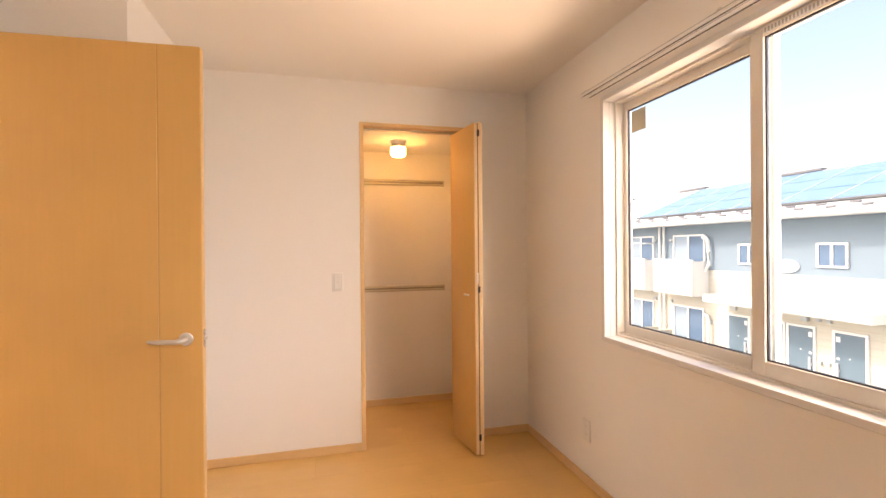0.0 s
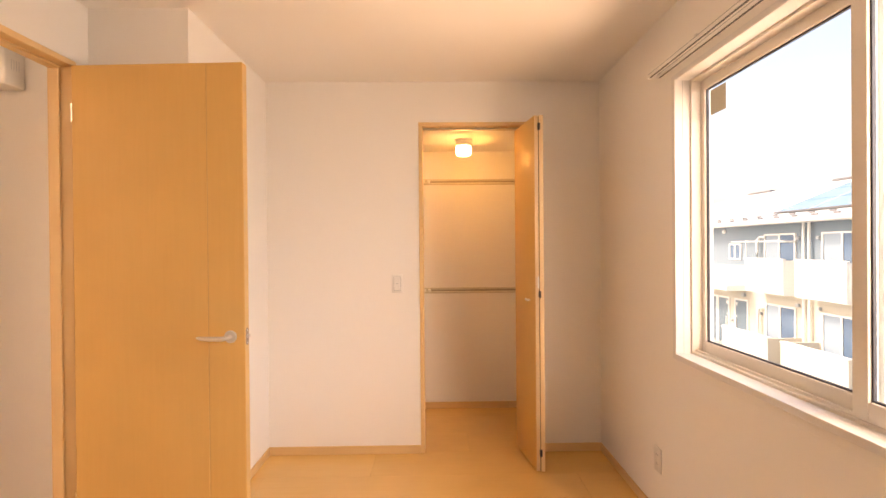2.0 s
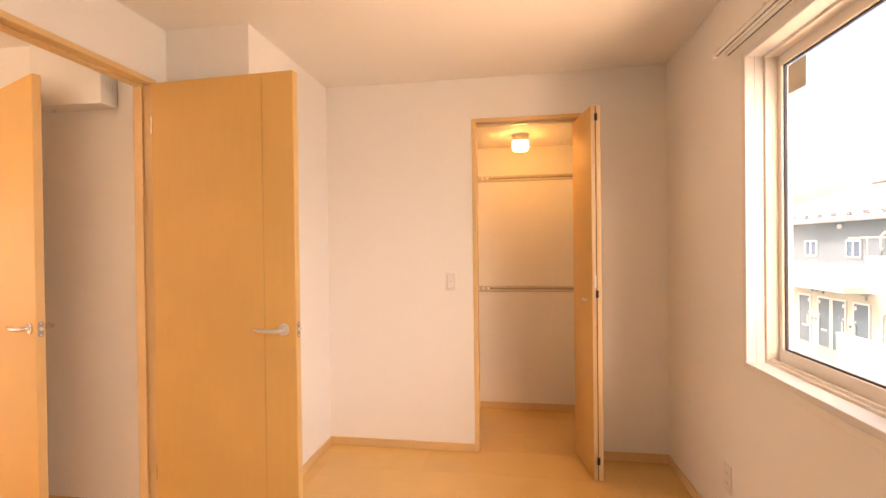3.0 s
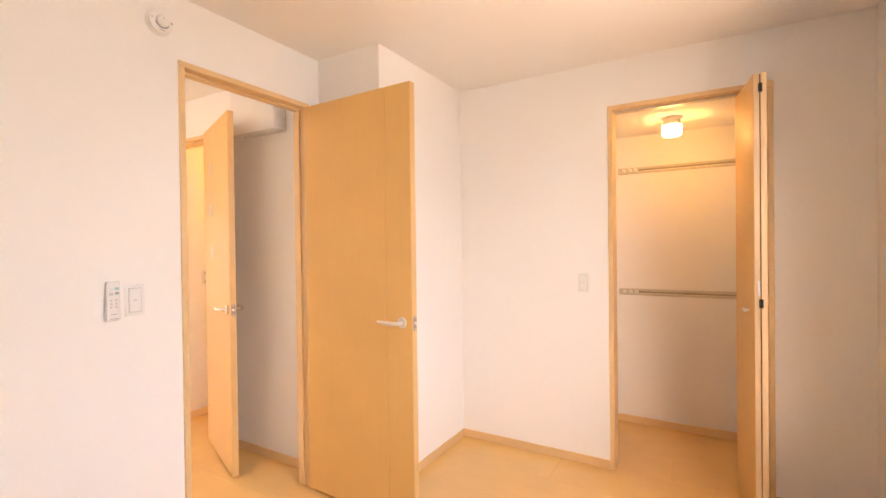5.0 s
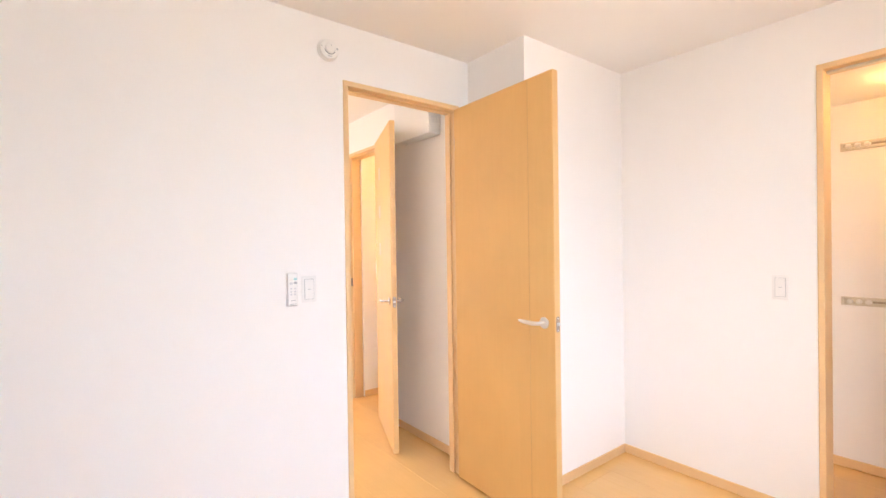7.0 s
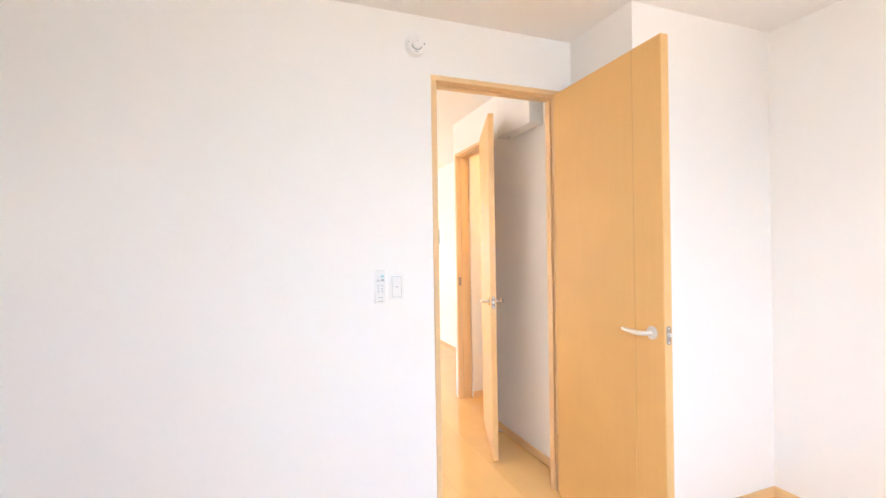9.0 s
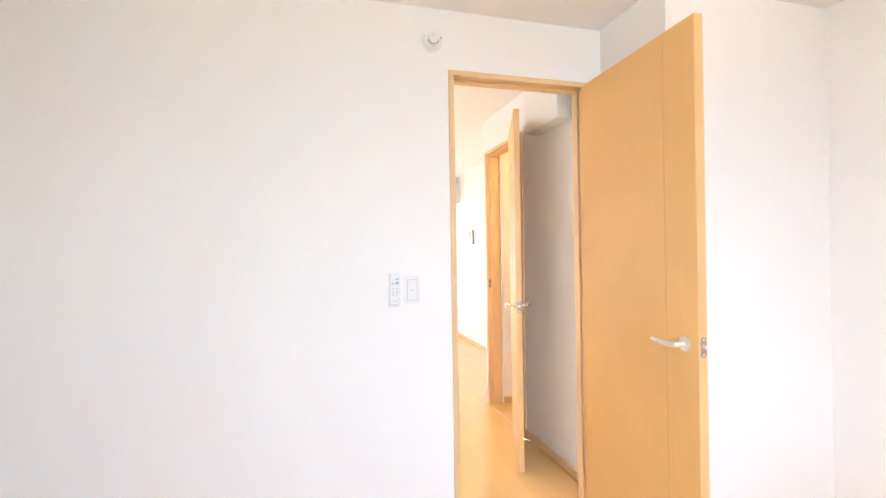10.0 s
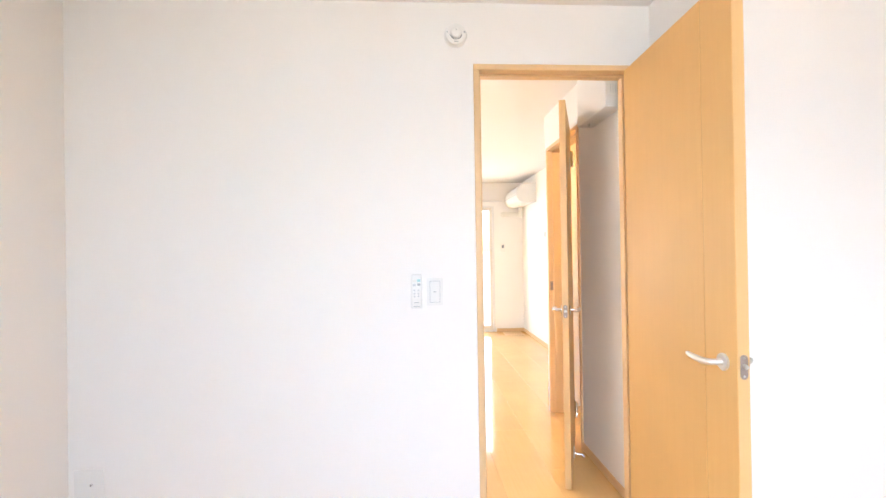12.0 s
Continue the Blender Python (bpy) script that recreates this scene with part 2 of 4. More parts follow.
# ---- plan ----
XW, XE, YN, YS, H = -0.957, 1.635, 3.208, -0.205, 2.40      # the bedroom
XH = -1.045                                                    # back of its west wall
CX, CY = -0.518, 2.305                                        # the boxed-out corner
DY0, DY1, DTOP = 1.532, 2.203, 2.105                          # bedroom door, inside its frame
KX0, KX1, KTOP = 0.487, 1.226, 2.112                          # closet opening
KL, KR, KB, KC = 0.16, 1.31, 4.015, 2.118                     # closet inside
WY0, WY1, WZ0, WZ1 = 0.70, 2.266, 0.855, 2.058                # bedroom window opening
HY, TX, LY, LX, SY = 2.320, -2.648, 2.980, -6.20, -0.30       # hall wall, its end, living room wall, far wall, unseen south wall
TO0, TO1 = -2.570, -1.911                                      # lavatory opening
BY0, BY1, BTOP = 0.05, 2.516, 2.03                            # balcony window

# ---- shell ----
def wall_with_opening_x(x0, x1, y0, y1, o0, o1, zb, zt, z0=0.0, z1=H):
    """A wall of constant x with one opening."""
    bm = bmesh.new()
    bx(bm, x0, x1, y0, o0, z0, z1)
    bx(bm, x0, x1, o1, y1, z0, z1)
    bx(bm, x0, x1, o0, o1, zt, z1)
    if zb > z0:
        bx(bm, x0, x1, o0, o1, z0, zb)
    return bm


def wall_with_opening_y(y0, y1, x0, x1, o0, o1, zb, zt, z0=0.0, z1=H):
    bm = bmesh.new()
    bx(bm, x0, o0, y0, y1, z0, z1)
    bx(bm, o1, x1, y0, y1, z0, z1)
    bx(bm, o0, o1, y0, y1, zt, z1)
    if zb > z0:
        bx(bm, o0, o1, y0, y1, z0, zb)
    return bm


FR = 0.026   # frame face width
structure("wall_west", wall_with_opening_x(XH, XW, YS, CY, DY0 - FR + 0.004, DY1 + FR - 0.004, 0, DTOP + FR - 0.004), M_PAPER, "white papered bedroom wall with the doorway", "wall")
structure("wall_boxed_corner", box(XH, CX, CY, YN + 0.8, 0, H), M_PAPER, "white papered boxed-out corner", "wall")
structure("wall_north", wall_with_opening_y(YN, YN + 0.11, CX, XE, KX0 - FR + 0.004, KX1 + FR - 0.004, 0, KTOP + FR - 0.004), M_PAPER, "white papered bedroom wall with the closet opening", "wall")
structure("wall_east", wall_with_opening_x(XE, XE + 0.17, YS, YN + 0.11, WY0 - 0.018, WY1 + 0.018, WZ0 - 0.018, WZ1 + 0.018), M_PAPER, "white papered bedroom wall with the window", "wall")
structure("wall_south", box(XH, XE + 0.17, YS - 0.12, YS, 0, H), M_PAPER, "white papered bedroom wall", "wall")
for _n, _a in (("wall_closet_west", (KL - 0.1, KL, YN + 0.11, KB)), ("wall_closet_east", (KR, KR + 0.1, YN + 0.11, KB)), ("wall_closet_back", (KL - 0.1, KR + 0.1, KB, KB + 0.1))):
    structure(_n, box(*_a, 0, KC + 0.1), M_PAPER, "white papered wall inside the closet", "wall")
structure("ceiling_closet", box(KL, KR, YN + 0.112, KB, KC, KC + 0.1), M_CEIL, "white papered closet ceiling", "ceiling")
structure("ceiling", box(LX - 0.2, XE + 0.17, SY - 0.1, 4.6, H, H + 0.12), M_CEIL, "white papered ceiling", "ceiling")
# hall, lavatory and living room
structure("wall_hall_north", wall_with_opening_y(HY, HY + 0.115, TX, XH, TO0 - FR + 0.004, TO1 + FR - 0.004, 0, 2.105 + FR - 0.004), M_PAPER, "white papered hall wall with the lavatory doorway", "wall")
for _n, _a in (("wall_lavatory_west", (TX, TX + 0.1, HY + 0.115, 4.0)), ("wall_lavatory_east", (-1.62, -1.52, HY + 0.115, 4.0)), ("wall_lavatory_back", (TX, -1.52, 4.0, 4.1))):
    structure(_n, box(*_a, 0, H), M_PAPER, "white papered lavatory wall lit warm", "wall")
structure("wall_living_north", box(LX - 0.1, TX, LY, LY + 0.12, 0, H), M_PAPER, "white papered living room wall", "wall")
structure("wall_living_west", wall_with_opening_x(LX - 0.16, LX, SY, LY, BY0, BY1, 0, BTOP), M_PAPER, "white papered living room wall with the balcony window", "wall")
# Unseen wall set close to bounce light into the hall; its opening is added
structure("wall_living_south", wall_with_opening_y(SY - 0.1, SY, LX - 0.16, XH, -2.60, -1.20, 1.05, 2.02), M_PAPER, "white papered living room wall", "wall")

# skirting boards
def skirting(x0, x1, y0, y1):
    bm = box(x0, x1, y0, y1, 0, 0.054, bevel=0.003)
    return structure("baseboard", bm, M_TRIMX, "pale maple skirting board", "baseboard")

B = 0.009
skirting(CX, KX0 - FR, YN - B, YN)
skirting(KX1 + FR, XE, YN - B, YN)
skirting(XE - B, XE, YS, YN - B)
skirting(CX, CX + B, CY, YN - B)
skirting(XW, CX + B, CY - B, CY)
skirting(XW, XW + B, YS, DY0 - FR)
skirting(XW + B, XE - B, YS, YS + B)
skirting(KL, KR, KB - B, KB)
skirting(KL, KL + B, YN + 0.11, KB - B)
skirting(KR - B, KR, YN + 0.11, KB - B)
skirting(TO1 + FR, XH, HY - B, HY)
skirting(LX, TX, LY - B, LY)
skirting(TX - B, TX, HY, LY - B)
skirting(LX, LX + B, BY1 + 0.02, LY - B)
skirting(TX + 0.1, -1.62, 4.0 - B, 4.0)
skirting(TX + 0.1, TX + 0.1 + B, HY + 0.115, 4.0 - B)

# ---- bedroom door frame, stepped for its stop ----
def frame_x(name, x0, x1, y0, y1, top, stop_at, label):
    """A door lining in a wall of constant x."""
    d = thing(name, (0, 0, 0), label, "door frame", kind="structure")
    for yy0, yy1 in ((y0 - FR, y0), (y1, y1 + FR)):
        part("jamb", box(x0, x1, yy0, yy1, 0, top, bevel=0.0025), M_TRIM, d)
    part("head", box(x0, x1, y0 - FR, y1 + FR, top, top + FR, bevel=0.0025), M_TRIMY, d)
    s0, s1 = stop_at
    part("stop", box(s0, s1, y0, y0 + 0.011, 0, top - 0.011, bevel=0.002), M_TRIM, d)
    part("stop", box(s0, s1, y1 - 0.011, y1, 0, top - 0.011, bevel=0.002), M_TRIM, d)
    part("stop", box(s0, s1, y0, y1, top - 0.011, top, bevel=0.002), M_TRIMY, d)
    return d


def frame_y(name, y0, y1, x0, x1, top, stop_at, label):
    d = thing(name, (0, 0, 0), label, "door frame", kind="structure")
    for a, b in ((x0 - FR, x0), (x1, x1 + FR)):
        part("jamb", box(a, b, y0, y1, 0, top, bevel=0.0025), M_TRIM, d)
    part("head", box(x0 - FR, x1 + FR, y0, y1, top, top + FR, bevel=0.0025), M_TRIMX, d)
    if stop_at:
        s0, s1 = stop_at
        part("stop", box(x0, x0 + 0.011, s0, s1, 0, top - 0.011, bevel=0.002), M_TRIM, d)
        part("stop", box(x1 - 0.011, x1, s0, s1, 0, top - 0.011, bevel=0.002), M_TRIM, d)
        part("stop", box(x0, x1, s0, s1, top - 0.011, top, bevel=0.002), M_TRIMX, d)
    return d


M_EDGE2 = wood("pale_edge_band", (0.80, 0.60, 0.38), (0.75, 0.55, 0.33), 0.45, "Z", 0.02, 0.5)
M_GAPSHADE = surface("brown_gap_shade", (0.20, 0.13, 0.08), 0.7, var=0.05, bump=0)
M_TRIMY = wood("maple_trim_head", (0.79, 0.555, 0.30), (0.75, 0.51, 0.265), 0.4, "Y", 0.03, 0.45)
fr1 = frame_x("door_frame_1", XH - 0.008, XW + 0.008, DY0, DY1, DTOP, (XH + 0.008, XW - 0.040), "pale maple lining round the bedroom doorway")
part("strike_plate", box(XW - 0.026, XW - 0.006, DY0, DY0 + 0.0015, 0.93, 1.02), M_PLATE, fr1, "steel strike plate")
fr2 = frame_y("door_frame_2", HY - 0.010, HY + 0.125, TO0, TO1, 2.105, (HY + 0.03, HY + 0.10), "pale maple lining round the lavatory doorway")
part("strike_plate", box(TO0, TO0 + 0.0015, HY + 0.004, HY + 0.026, 0.985, 1.055), M_PLATE, fr2, "steel strike plate")
fr3 = frame_y("closet_frame", YN - 0.008, YN + 0.118, KX0, KX1, KTOP, None, "pale maple lining round the closet opening")
part("door_track", box(KX0 + 0.002, KX1 - 0.002, YN + 0.035, YN + 0.070, KTOP - 0.012, KTOP, bevel=0.002), M_RAILM, fr3, "metal folding door track")
part("screw_cap", cyl(bmesh.new(), (KX1 - 0.004, YN + 0.02, 2.04), (KX1 + 0.001, YN + 0.02, 2.04), 0.006), M_PLATE, fr3, "steel screw cap")


# ---- lever handle set on a door leaf (local: leaf along +x, thickness along y) ----
def lever_set(leaf, x, z, y_face, out, reach, mat):
    """Rose and lever on one face; out: the way off the face; reach: the lever's way along x."""
    rose = part("rose", lathe(bmesh.new(), [(0.024, 0), (0.0255, 0.002), (0.0255, 0.007), (0.023, 0.0095)], 36,
                Matrix.Translation((x, y_face, z)) @ Matrix.Rotation(radians(-90 * out), 4, "X")), mat, leaf, "satin metal round rose", smooth=True)
    pts = [(x, y_face + out * 0.006, z), (x, y_face + out * 0.036, z), (x + reach * 0.010, y_face + out * 0.047, z - 0.0005), (x + reach * 0.028, y_face + out * 0.051, z - 0.001),
           (x + reach * 0.060, y_face + out * 0.051, z + 0.000), (x + reach * 0.090, y_face + out * 0.049, z + 0.001), (x + reach * 0.112, y_face + out * 0.047, z + 0.003), (x + reach * 0.118, y_face + out * 0.046, z + 0.0035)]
    part("lever", sweep(bmesh.new(), pts, [0.0095, 0.0095, 0.0098, 0.0098, 0.0095, 0.0085, 0.006, 0.0028], 14), mat, rose, "satin metal curved lever", smooth=True)


def rounded_plate(x0, x1, yc, r, z0, z1):
    """An upright plate in the yz plane with half-round ends."""
    bm = bmesh.new()
    ends = [(yc + r * math.cos(radians(a)), z1 - r + r * math.sin(radians(a))) for a in range(0, 181, 20)]
    ends += [(yc + r * math.cos(radians(a)), z0 + r + r * math.sin(radians(a))) for a in range(180, 361, 20)]
    return extrude_profile(bm, ends, x0, x1)


def flush_door(name, at, rz, w, h, t, label, handle_z, mat_lever, groove=None, handle_in=0.057, lights=()):
    """A flush leaf hinged at its origin, running along +x, its thickness along -y."""
    d = thing(name, at, label, "door", rz)
    core = bmesh.new()
    ease = 0.0015
    if groove:
        bx(core, 0, w - groove - 0.0015, -t, 0, 0, h, bevel=ease)
        bx(core, w - groove + 0.0015, w, -t, 0, 0, h, bevel=ease)
        bx(core, w - groove - 0.002, w - groove + 0.002, -t + 0.002, -0.002, 0.001, h - 0.001)
    else:
        bx(core, 0, w, -t, 0, 0, h, bevel=ease)
    leaf = part("leaf", core, M_DOOR, d, "maple-print flush door leaf")
    if groove:
        for y in (-t + 0.0012, -0.0018):
            part("groove", box(w - groove - 0.0015, w - groove + 0.0015, y, y + 0.0006, 0.002, h - 0.002), M_GROOVE, leaf)
    part("edge_band", box(w, w + 0.0012, -t + 0.0015, -0.0015, 0.001, h - 0.001), M_EDGE, leaf)
    part("top_edge", box(0.001, w - 0.001, -t + 0.0015, -0.0015, h, h + 0.001), M_EDGE, leaf)
    x = w - handle_in
    lever_set(leaf, x, handle_z, -t, -1, -1, mat_lever)
    lever_set(leaf, x, handle_z, 0, 1, -1, mat_lever)
    fp = part("latch_plate", rounded_plate(w + 0.0012, w + 0.003, -t / 2, 0.0105, handle_z - 0.037, handle_z + 0.033), M_PLATE, leaf, "brushed steel latch plate with rounded ends")
    bolt = cyl(bmesh.new(), (w + 0.003, -t / 2, handle_z), (w + 0.013, -t / 2, handle_z), 0.008, 0.0065, 16)
    part("latch_bolt", bolt, M_SATIN, fp, "steel latch bolt", smooth=True)
    for z in (handle_z - 0.028, handle_z + 0.024):
        part("screw", cyl(bmesh.new(), (w + 0.003, -t / 2, z), (w + 0.0036, -t / 2, z), 0.0035, n=12), M_SATIN, fp)
    return d, leaf


LEAF_T = 0.036
door1, leaf1 = flush_door("bedroom_door", (XW + 0.034, DY1 + 0.002, 0.017), -2.2, 0.711, 2.077, LEAF_T, "pale maple flush door standing wide open beside the doorway", 0.958, M_SATIN, groove=0.150)
for z in (0.24, 1.85):
    hg = part("hinge", cyl(bmesh.new(), (-0.012, -0.003, z), (-0.012, -0.003, z + 0.075), 0.005, n=14), M_CHROME, leaf1, "small steel hinge", smooth=True)
    part("hinge_flap", box(-0.0115, 0.0, -0.028, -0.003, z, z + 0.075), M_CHROME, hg)

door2, leaf2 = flush_door("lavatory_door", (-2.020, HY - 0.008, 0.012), -21.5, 0.676, 2.112, 0.034, "pale maple lavatory door swung open against the hall wall", 0.965, M_CHROME)
for z in (1.255, 1.525, 1.800):
    part("light_slot", box(0.200, 0.255, -0.0365, 0.002, z, z + 0.085, bevel=0.003), M_FROST, leaf2, "frosted acrylic light slot")
for z in (0.20, 1.86):
    hg = part("hinge", cyl(bmesh.new(), (0.088, 0.013, z - 0.012), (0.088, 0.013, z + 0.085), 0.0095, n=18), M_CHROME, leaf2, "chrome door hinge", smooth=True)
    part("hinge_flap", box(0.022, 0.082, 0.0, 0.005, z + 0.020, z + 0.096, bevel=0.0015), M_CHROME, hg)
    part("hinge_flap", box(0.090, 0.108, 0.014, 0.019, z + 0.004, z + 0.080, bevel=0.0015), M_CHROME, hg)
    part("knuckle_cap", cyl(bmesh.new(), (0.088, 0.013, z + 0.085), (0.088, 0.013, z + 0.094), 0.0095, 0.006, 16), M_CHROME, hg, smooth=True)
st = part("floor_stop", box(0.325, 0.365, 0.0, 0.008, 0.035, 0.095, bevel=0.002), M_SATIN, leaf2, "chrome door stop")
sweep_pts = [(0.345, 0.004, 0.055), (0.345, 0.03, 0.055), (0.345, 0.05, 0.052), (0.345, 0.06, 0.04)]
part("stop_arm", sweep(bmesh.new(), sweep_pts, [0.007, 0.007, 0.008, 0.009], 12), M_CHROME, st, smooth=True)

# ---- closet folding door: two narrow leaves folded together ----
bif = thing("closet_folding_door", (0, 0, 0.012), "pale maple folding closet door standing folded open", "door")
FT, FL = 0.0245, 0.362


def fold_leaf(name, p, q, side):
    """A narrow leaf between two plan points; its thickness lies on one side."""
    p, q = Vector((*p, 0)), Vector((*q, 0))
    ob = part(name, box(0, (q - p).length, 0 if side > 0 else -FT, FT if side > 0 else 0, 0, 2.086, bevel=0.0018, seg=2), M_DOOR, bif, "maple-print folding leaf", smooth=True)
    ob.matrix_basis = Matrix.Translation(p) @ Matrix.Rotation(math.atan2(q.y - p.y, q.x - p.x), 4, "Z")
    part("edge_band", box(-0.0012, 0, (0 if side > 0 else -FT) + 0.0016, (FT if side > 0 else 0) - 0.0016, 0.002, 2.084), M_EDGE2, ob, "pale leaf edge")
    return ob


fa = fold_leaf("leaf", (1.1985, 2.916), (1.216, 2.916 + FL), 1)
fb = fold_leaf("leaf", (1.1475, 2.922), (1.094, 2.922 + FL - 0.003), -1)
for z in (0.09, 1.02, 2.000):
    hk = part("hinge", box(1.1655, 1.1815, 2.9125, 2.9185, z, z + 0.040, bevel=0.0015), M_HINGE, bif, "dark bronze leaf hinge")
    part("knuckle", cyl(bmesh.new(), (1.1735, 2.912, z), (1.1735, 2.912, z + 0.040), 0.0042, n=12), M_HINGE, hk, smooth=True)
# the open gap's shade is painted as a dark brown strip
part("fold_gap", box(1.1722, 1.1745, 2.9225, 2.935, 0.002, 2.084), M_GAPSHADE, bif, "dark strip for the shade between the leaves")
kn = part("knob_stem", cyl(bmesh.new(), (1.133, 3.000, 1.000), (1.117, 2.998, 1.000), 0.005, n=14), M_SATIN, bif, "satin metal knob stem", smooth=True)
part("knob", sweep(bmesh.new(), [(1.115, 2.955, 1.0), (1.114, 2.965, 1.0), (1.113, 2.997, 1.0), (1.112, 3.030, 1.0), (1.112, 3.038, 1.0)], [0.003, 0.0065, 0.0075, 0.0065, 0.003], 14), M_SATIN, kn, "satin metal bar knob", smooth=True)
part("edge_label", box(1.160, 1.170, 2.914, 2.9150, 1.075, 1.145), M_WHITE, bif, "white edge label")
part("guide_pin", cyl(bmesh.new(), (1.115, YN + 0.052, 2.083), (1.115, YN + 0.052, 2.102), 0.006, n=12), M_PLATE, bif, "steel guide pin")
part("pivot_pin", cyl(bmesh.new(), (1.205, YN + 0.052, -0.012), (1.205, YN + 0.052, 0.004), 0.006, n=12), M_PLATE, bif, "steel pivot pin")

# ---- closet lamp ----
lamp = thing("closet_ceiling_lamp", (0.775, 3.600, KC), "small round ceiling lamp glowing warm in the closet", "ceiling lamp")
part("base", lathe(bmesh.new(), [(0.050, -0.040), (0.0515, -0.037), (0.0525, -0.016), (0.060, -0.010), (0.062, -0.006), (0.062, 0.0)], 36), M_WHITE, lamp, "white lamp base with a ceiling flange", smooth=True)
part("collar", lathe(bmesh.new(), [(0.0560, -0.050), (0.0575, -0.048), (0.0575, -0.038), (0.052, -0.036)], 36), M_WHITE2, lamp, "ivory shade collar", smooth=True)
part("shade", lathe(bmesh.new(), [(0.0005, -0.118), (0.034, -0.117), (0.048, -0.114), (0.0545, -0.106), (0.0560, -0.096), (0.0560, -0.056), (0.055, -0.050)], 36), M_BULB, lamp, "lit opal glass shade", smooth=True)

# ---- hook rails on the back wall of the closet ----
def hook_rail(z):
    r = thing("hook_rail", (0, KB, z), "beige metal hook rail screwed to the closet back wall", "wall rail", group="closet hook rails")
    x0, x1 = 0.395, 1.228
    part("rail_body", extrude_profile(bmesh.new(), [(0, -0.024), (-0.006, -0.024), (-0.010, -0.020), (-0.010, -0.010), (-0.006, -0.007), (-0.006, 0.007), (-0.010, 0.010), (-0.010, 0.020), (-0.006, 0.024), (0, 0.024)], x0, x1), M_RAILM, r)
    part("rail_slot", box(x0 + 0.13, x1 - 0.004, -0.0072, -0.0058, -0.0055, 0.0055), M_RAILD, r, "dark slot of the rail")
    for xx in (x0, x1):
        part("end_cap", box(xx - 0.005, xx + 0.005, -0.013, 0.0, -0.025, 0.025, bevel=0.002), M_RAILM, r)
    for k in range(3):
        hx = x0 + 0.035 + 0.040 * k
        part("hook", lathe(bmesh.new(), [(0.0125, 0), (0.0135, 0.003), (0.0135, 0.008), (0.008, 0.013), (0.008, 0.020), (0.012, 0.024), (0.012, 0.029), (0.009, 0.031)], 20,
                    Matrix.Translation((hx, -0.009, 0)) @ Matrix.Rotation(radians(90), 4, "X")), M_WHITE2, r, "ivory plastic hook knob", smooth=True)
    return r


hook_rail(1.868)
hook_rail(0.975)

# ---- wall plates ----
def wall_plate(name, at, rz, label, category, w=0.070, h=0.120, rocker=(0.042, 0.090)):
    """A cover plate on a wall: local x along the wall, -y into the room."""
    s = thing(name, at, label, category, rz)
    part("plate", box(-w / 2, w / 2, -0.006, 0, -h / 2, h / 2, bevel=0.003, seg=2), M_WHITE, s, "white cover plate", smooth=True)
    if rocker:
        part("rocker_gap", box(-rocker[0] / 2 - 0.0015, rocker[0] / 2 + 0.0015, -0.0066, -0.0058, -rocker[1] / 2 - 0.0015, rocker[1] / 2 + 0.0015), M_GREYP, s, "thin grey joint")
        rk = part("rocker", box(-rocker[0] / 2, rocker[0] / 2, -0.0095, -0.006, -rocker[1] / 2, rocker[1] / 2, bevel=0.0015), M_WHITE, s, "white rocker")
        part("marker", box(-0.006, 0.006, -0.0099, -0.0094, -0.0015, 0.0015), M_GREYP, rk, "small grey mark")
    return s


wall_plate("light_switch", (0.316, YN, 1.101), 0, "white rocker light switch beside the closet", "switch")
wall_plate("light_switch", (XW, 1.323, 1.138), 90, "white rocker light switch beside the bedroom doorway", "switch")
so = wall_plate("wall_socket", (XW, -0.122, 0.372), 90, "white wall socket plate with an aerial jack", "socket", w=0.118, h=0.120, rocker=None)
jk = part("aerial_jack", cyl(bmesh.new(), (0.012, -0.006, -0.002), (0.012, -0.013, -0.002), 0.0055, n=16), M_CHROME, so, "threaded steel aerial jack", smooth=True)
part("jack_core", cyl(bmesh.new(), (0.012, -0.013, -0.002), (0.012, -0.0136, -0.002), 0.003, n=12), M_SLOT, jk)
so2 = wall_plate("wall_socket", (XE, 2.450, 0.300), -90, "white wall socket plate under the window", "socket", rocker=None)
for dz in (-0.022, 0.022):
    for dx in (-0.006, 0.006):
        part("socket_slot", box(dx - 0.001, dx + 0.001, -0.0066, -0.0058, dz - 0.005, dz + 0.005), M_GREYP, so2)
cap = thing("screw_cap", (XE, 2.305, 1.215), "small white cap on the wall beside the window", "cap", -90)
part("cap", lathe(bmesh.new(), [(0.009, 0), (0.009, 0.004), (0.006, 0.007)], 20, Matrix.Rotation(radians(90), 4, "X")), M_WHITE, cap, smooth=True)

# lamp remote in its holder
rm = thing("lamp_remote", (XW, 1.243, 1.143), "white lamp remote control in its wall holder beside the switch", "remote control", 90)
part("holder", box(-0.024, 0.024, -0.010, 0, -0.076, -0.020, bevel=0.003, seg=2), M_WHITE, rm, "white wall holder", smooth=True)
bd = part("body", box(-0.0225, 0.0225, -0.0235, -0.0105, -0.073, 0.073, bevel=0.005, seg=3), M_WHITE, rm, "white remote body", smooth=True)
for bxx, bz, mt in ((-0.009, 0.044, M_WHITE2), (0.010, 0.046, M_TEAL), (-0.009, 0.027, M_PALE), (0.010, 0.029, M_GREYP)):
    part("button", box(bxx - 0.007, bxx + 0.007, -0.0255, -0.0235, bz - 0.005, bz + 0.005, bevel=0.0018), mt, bd)
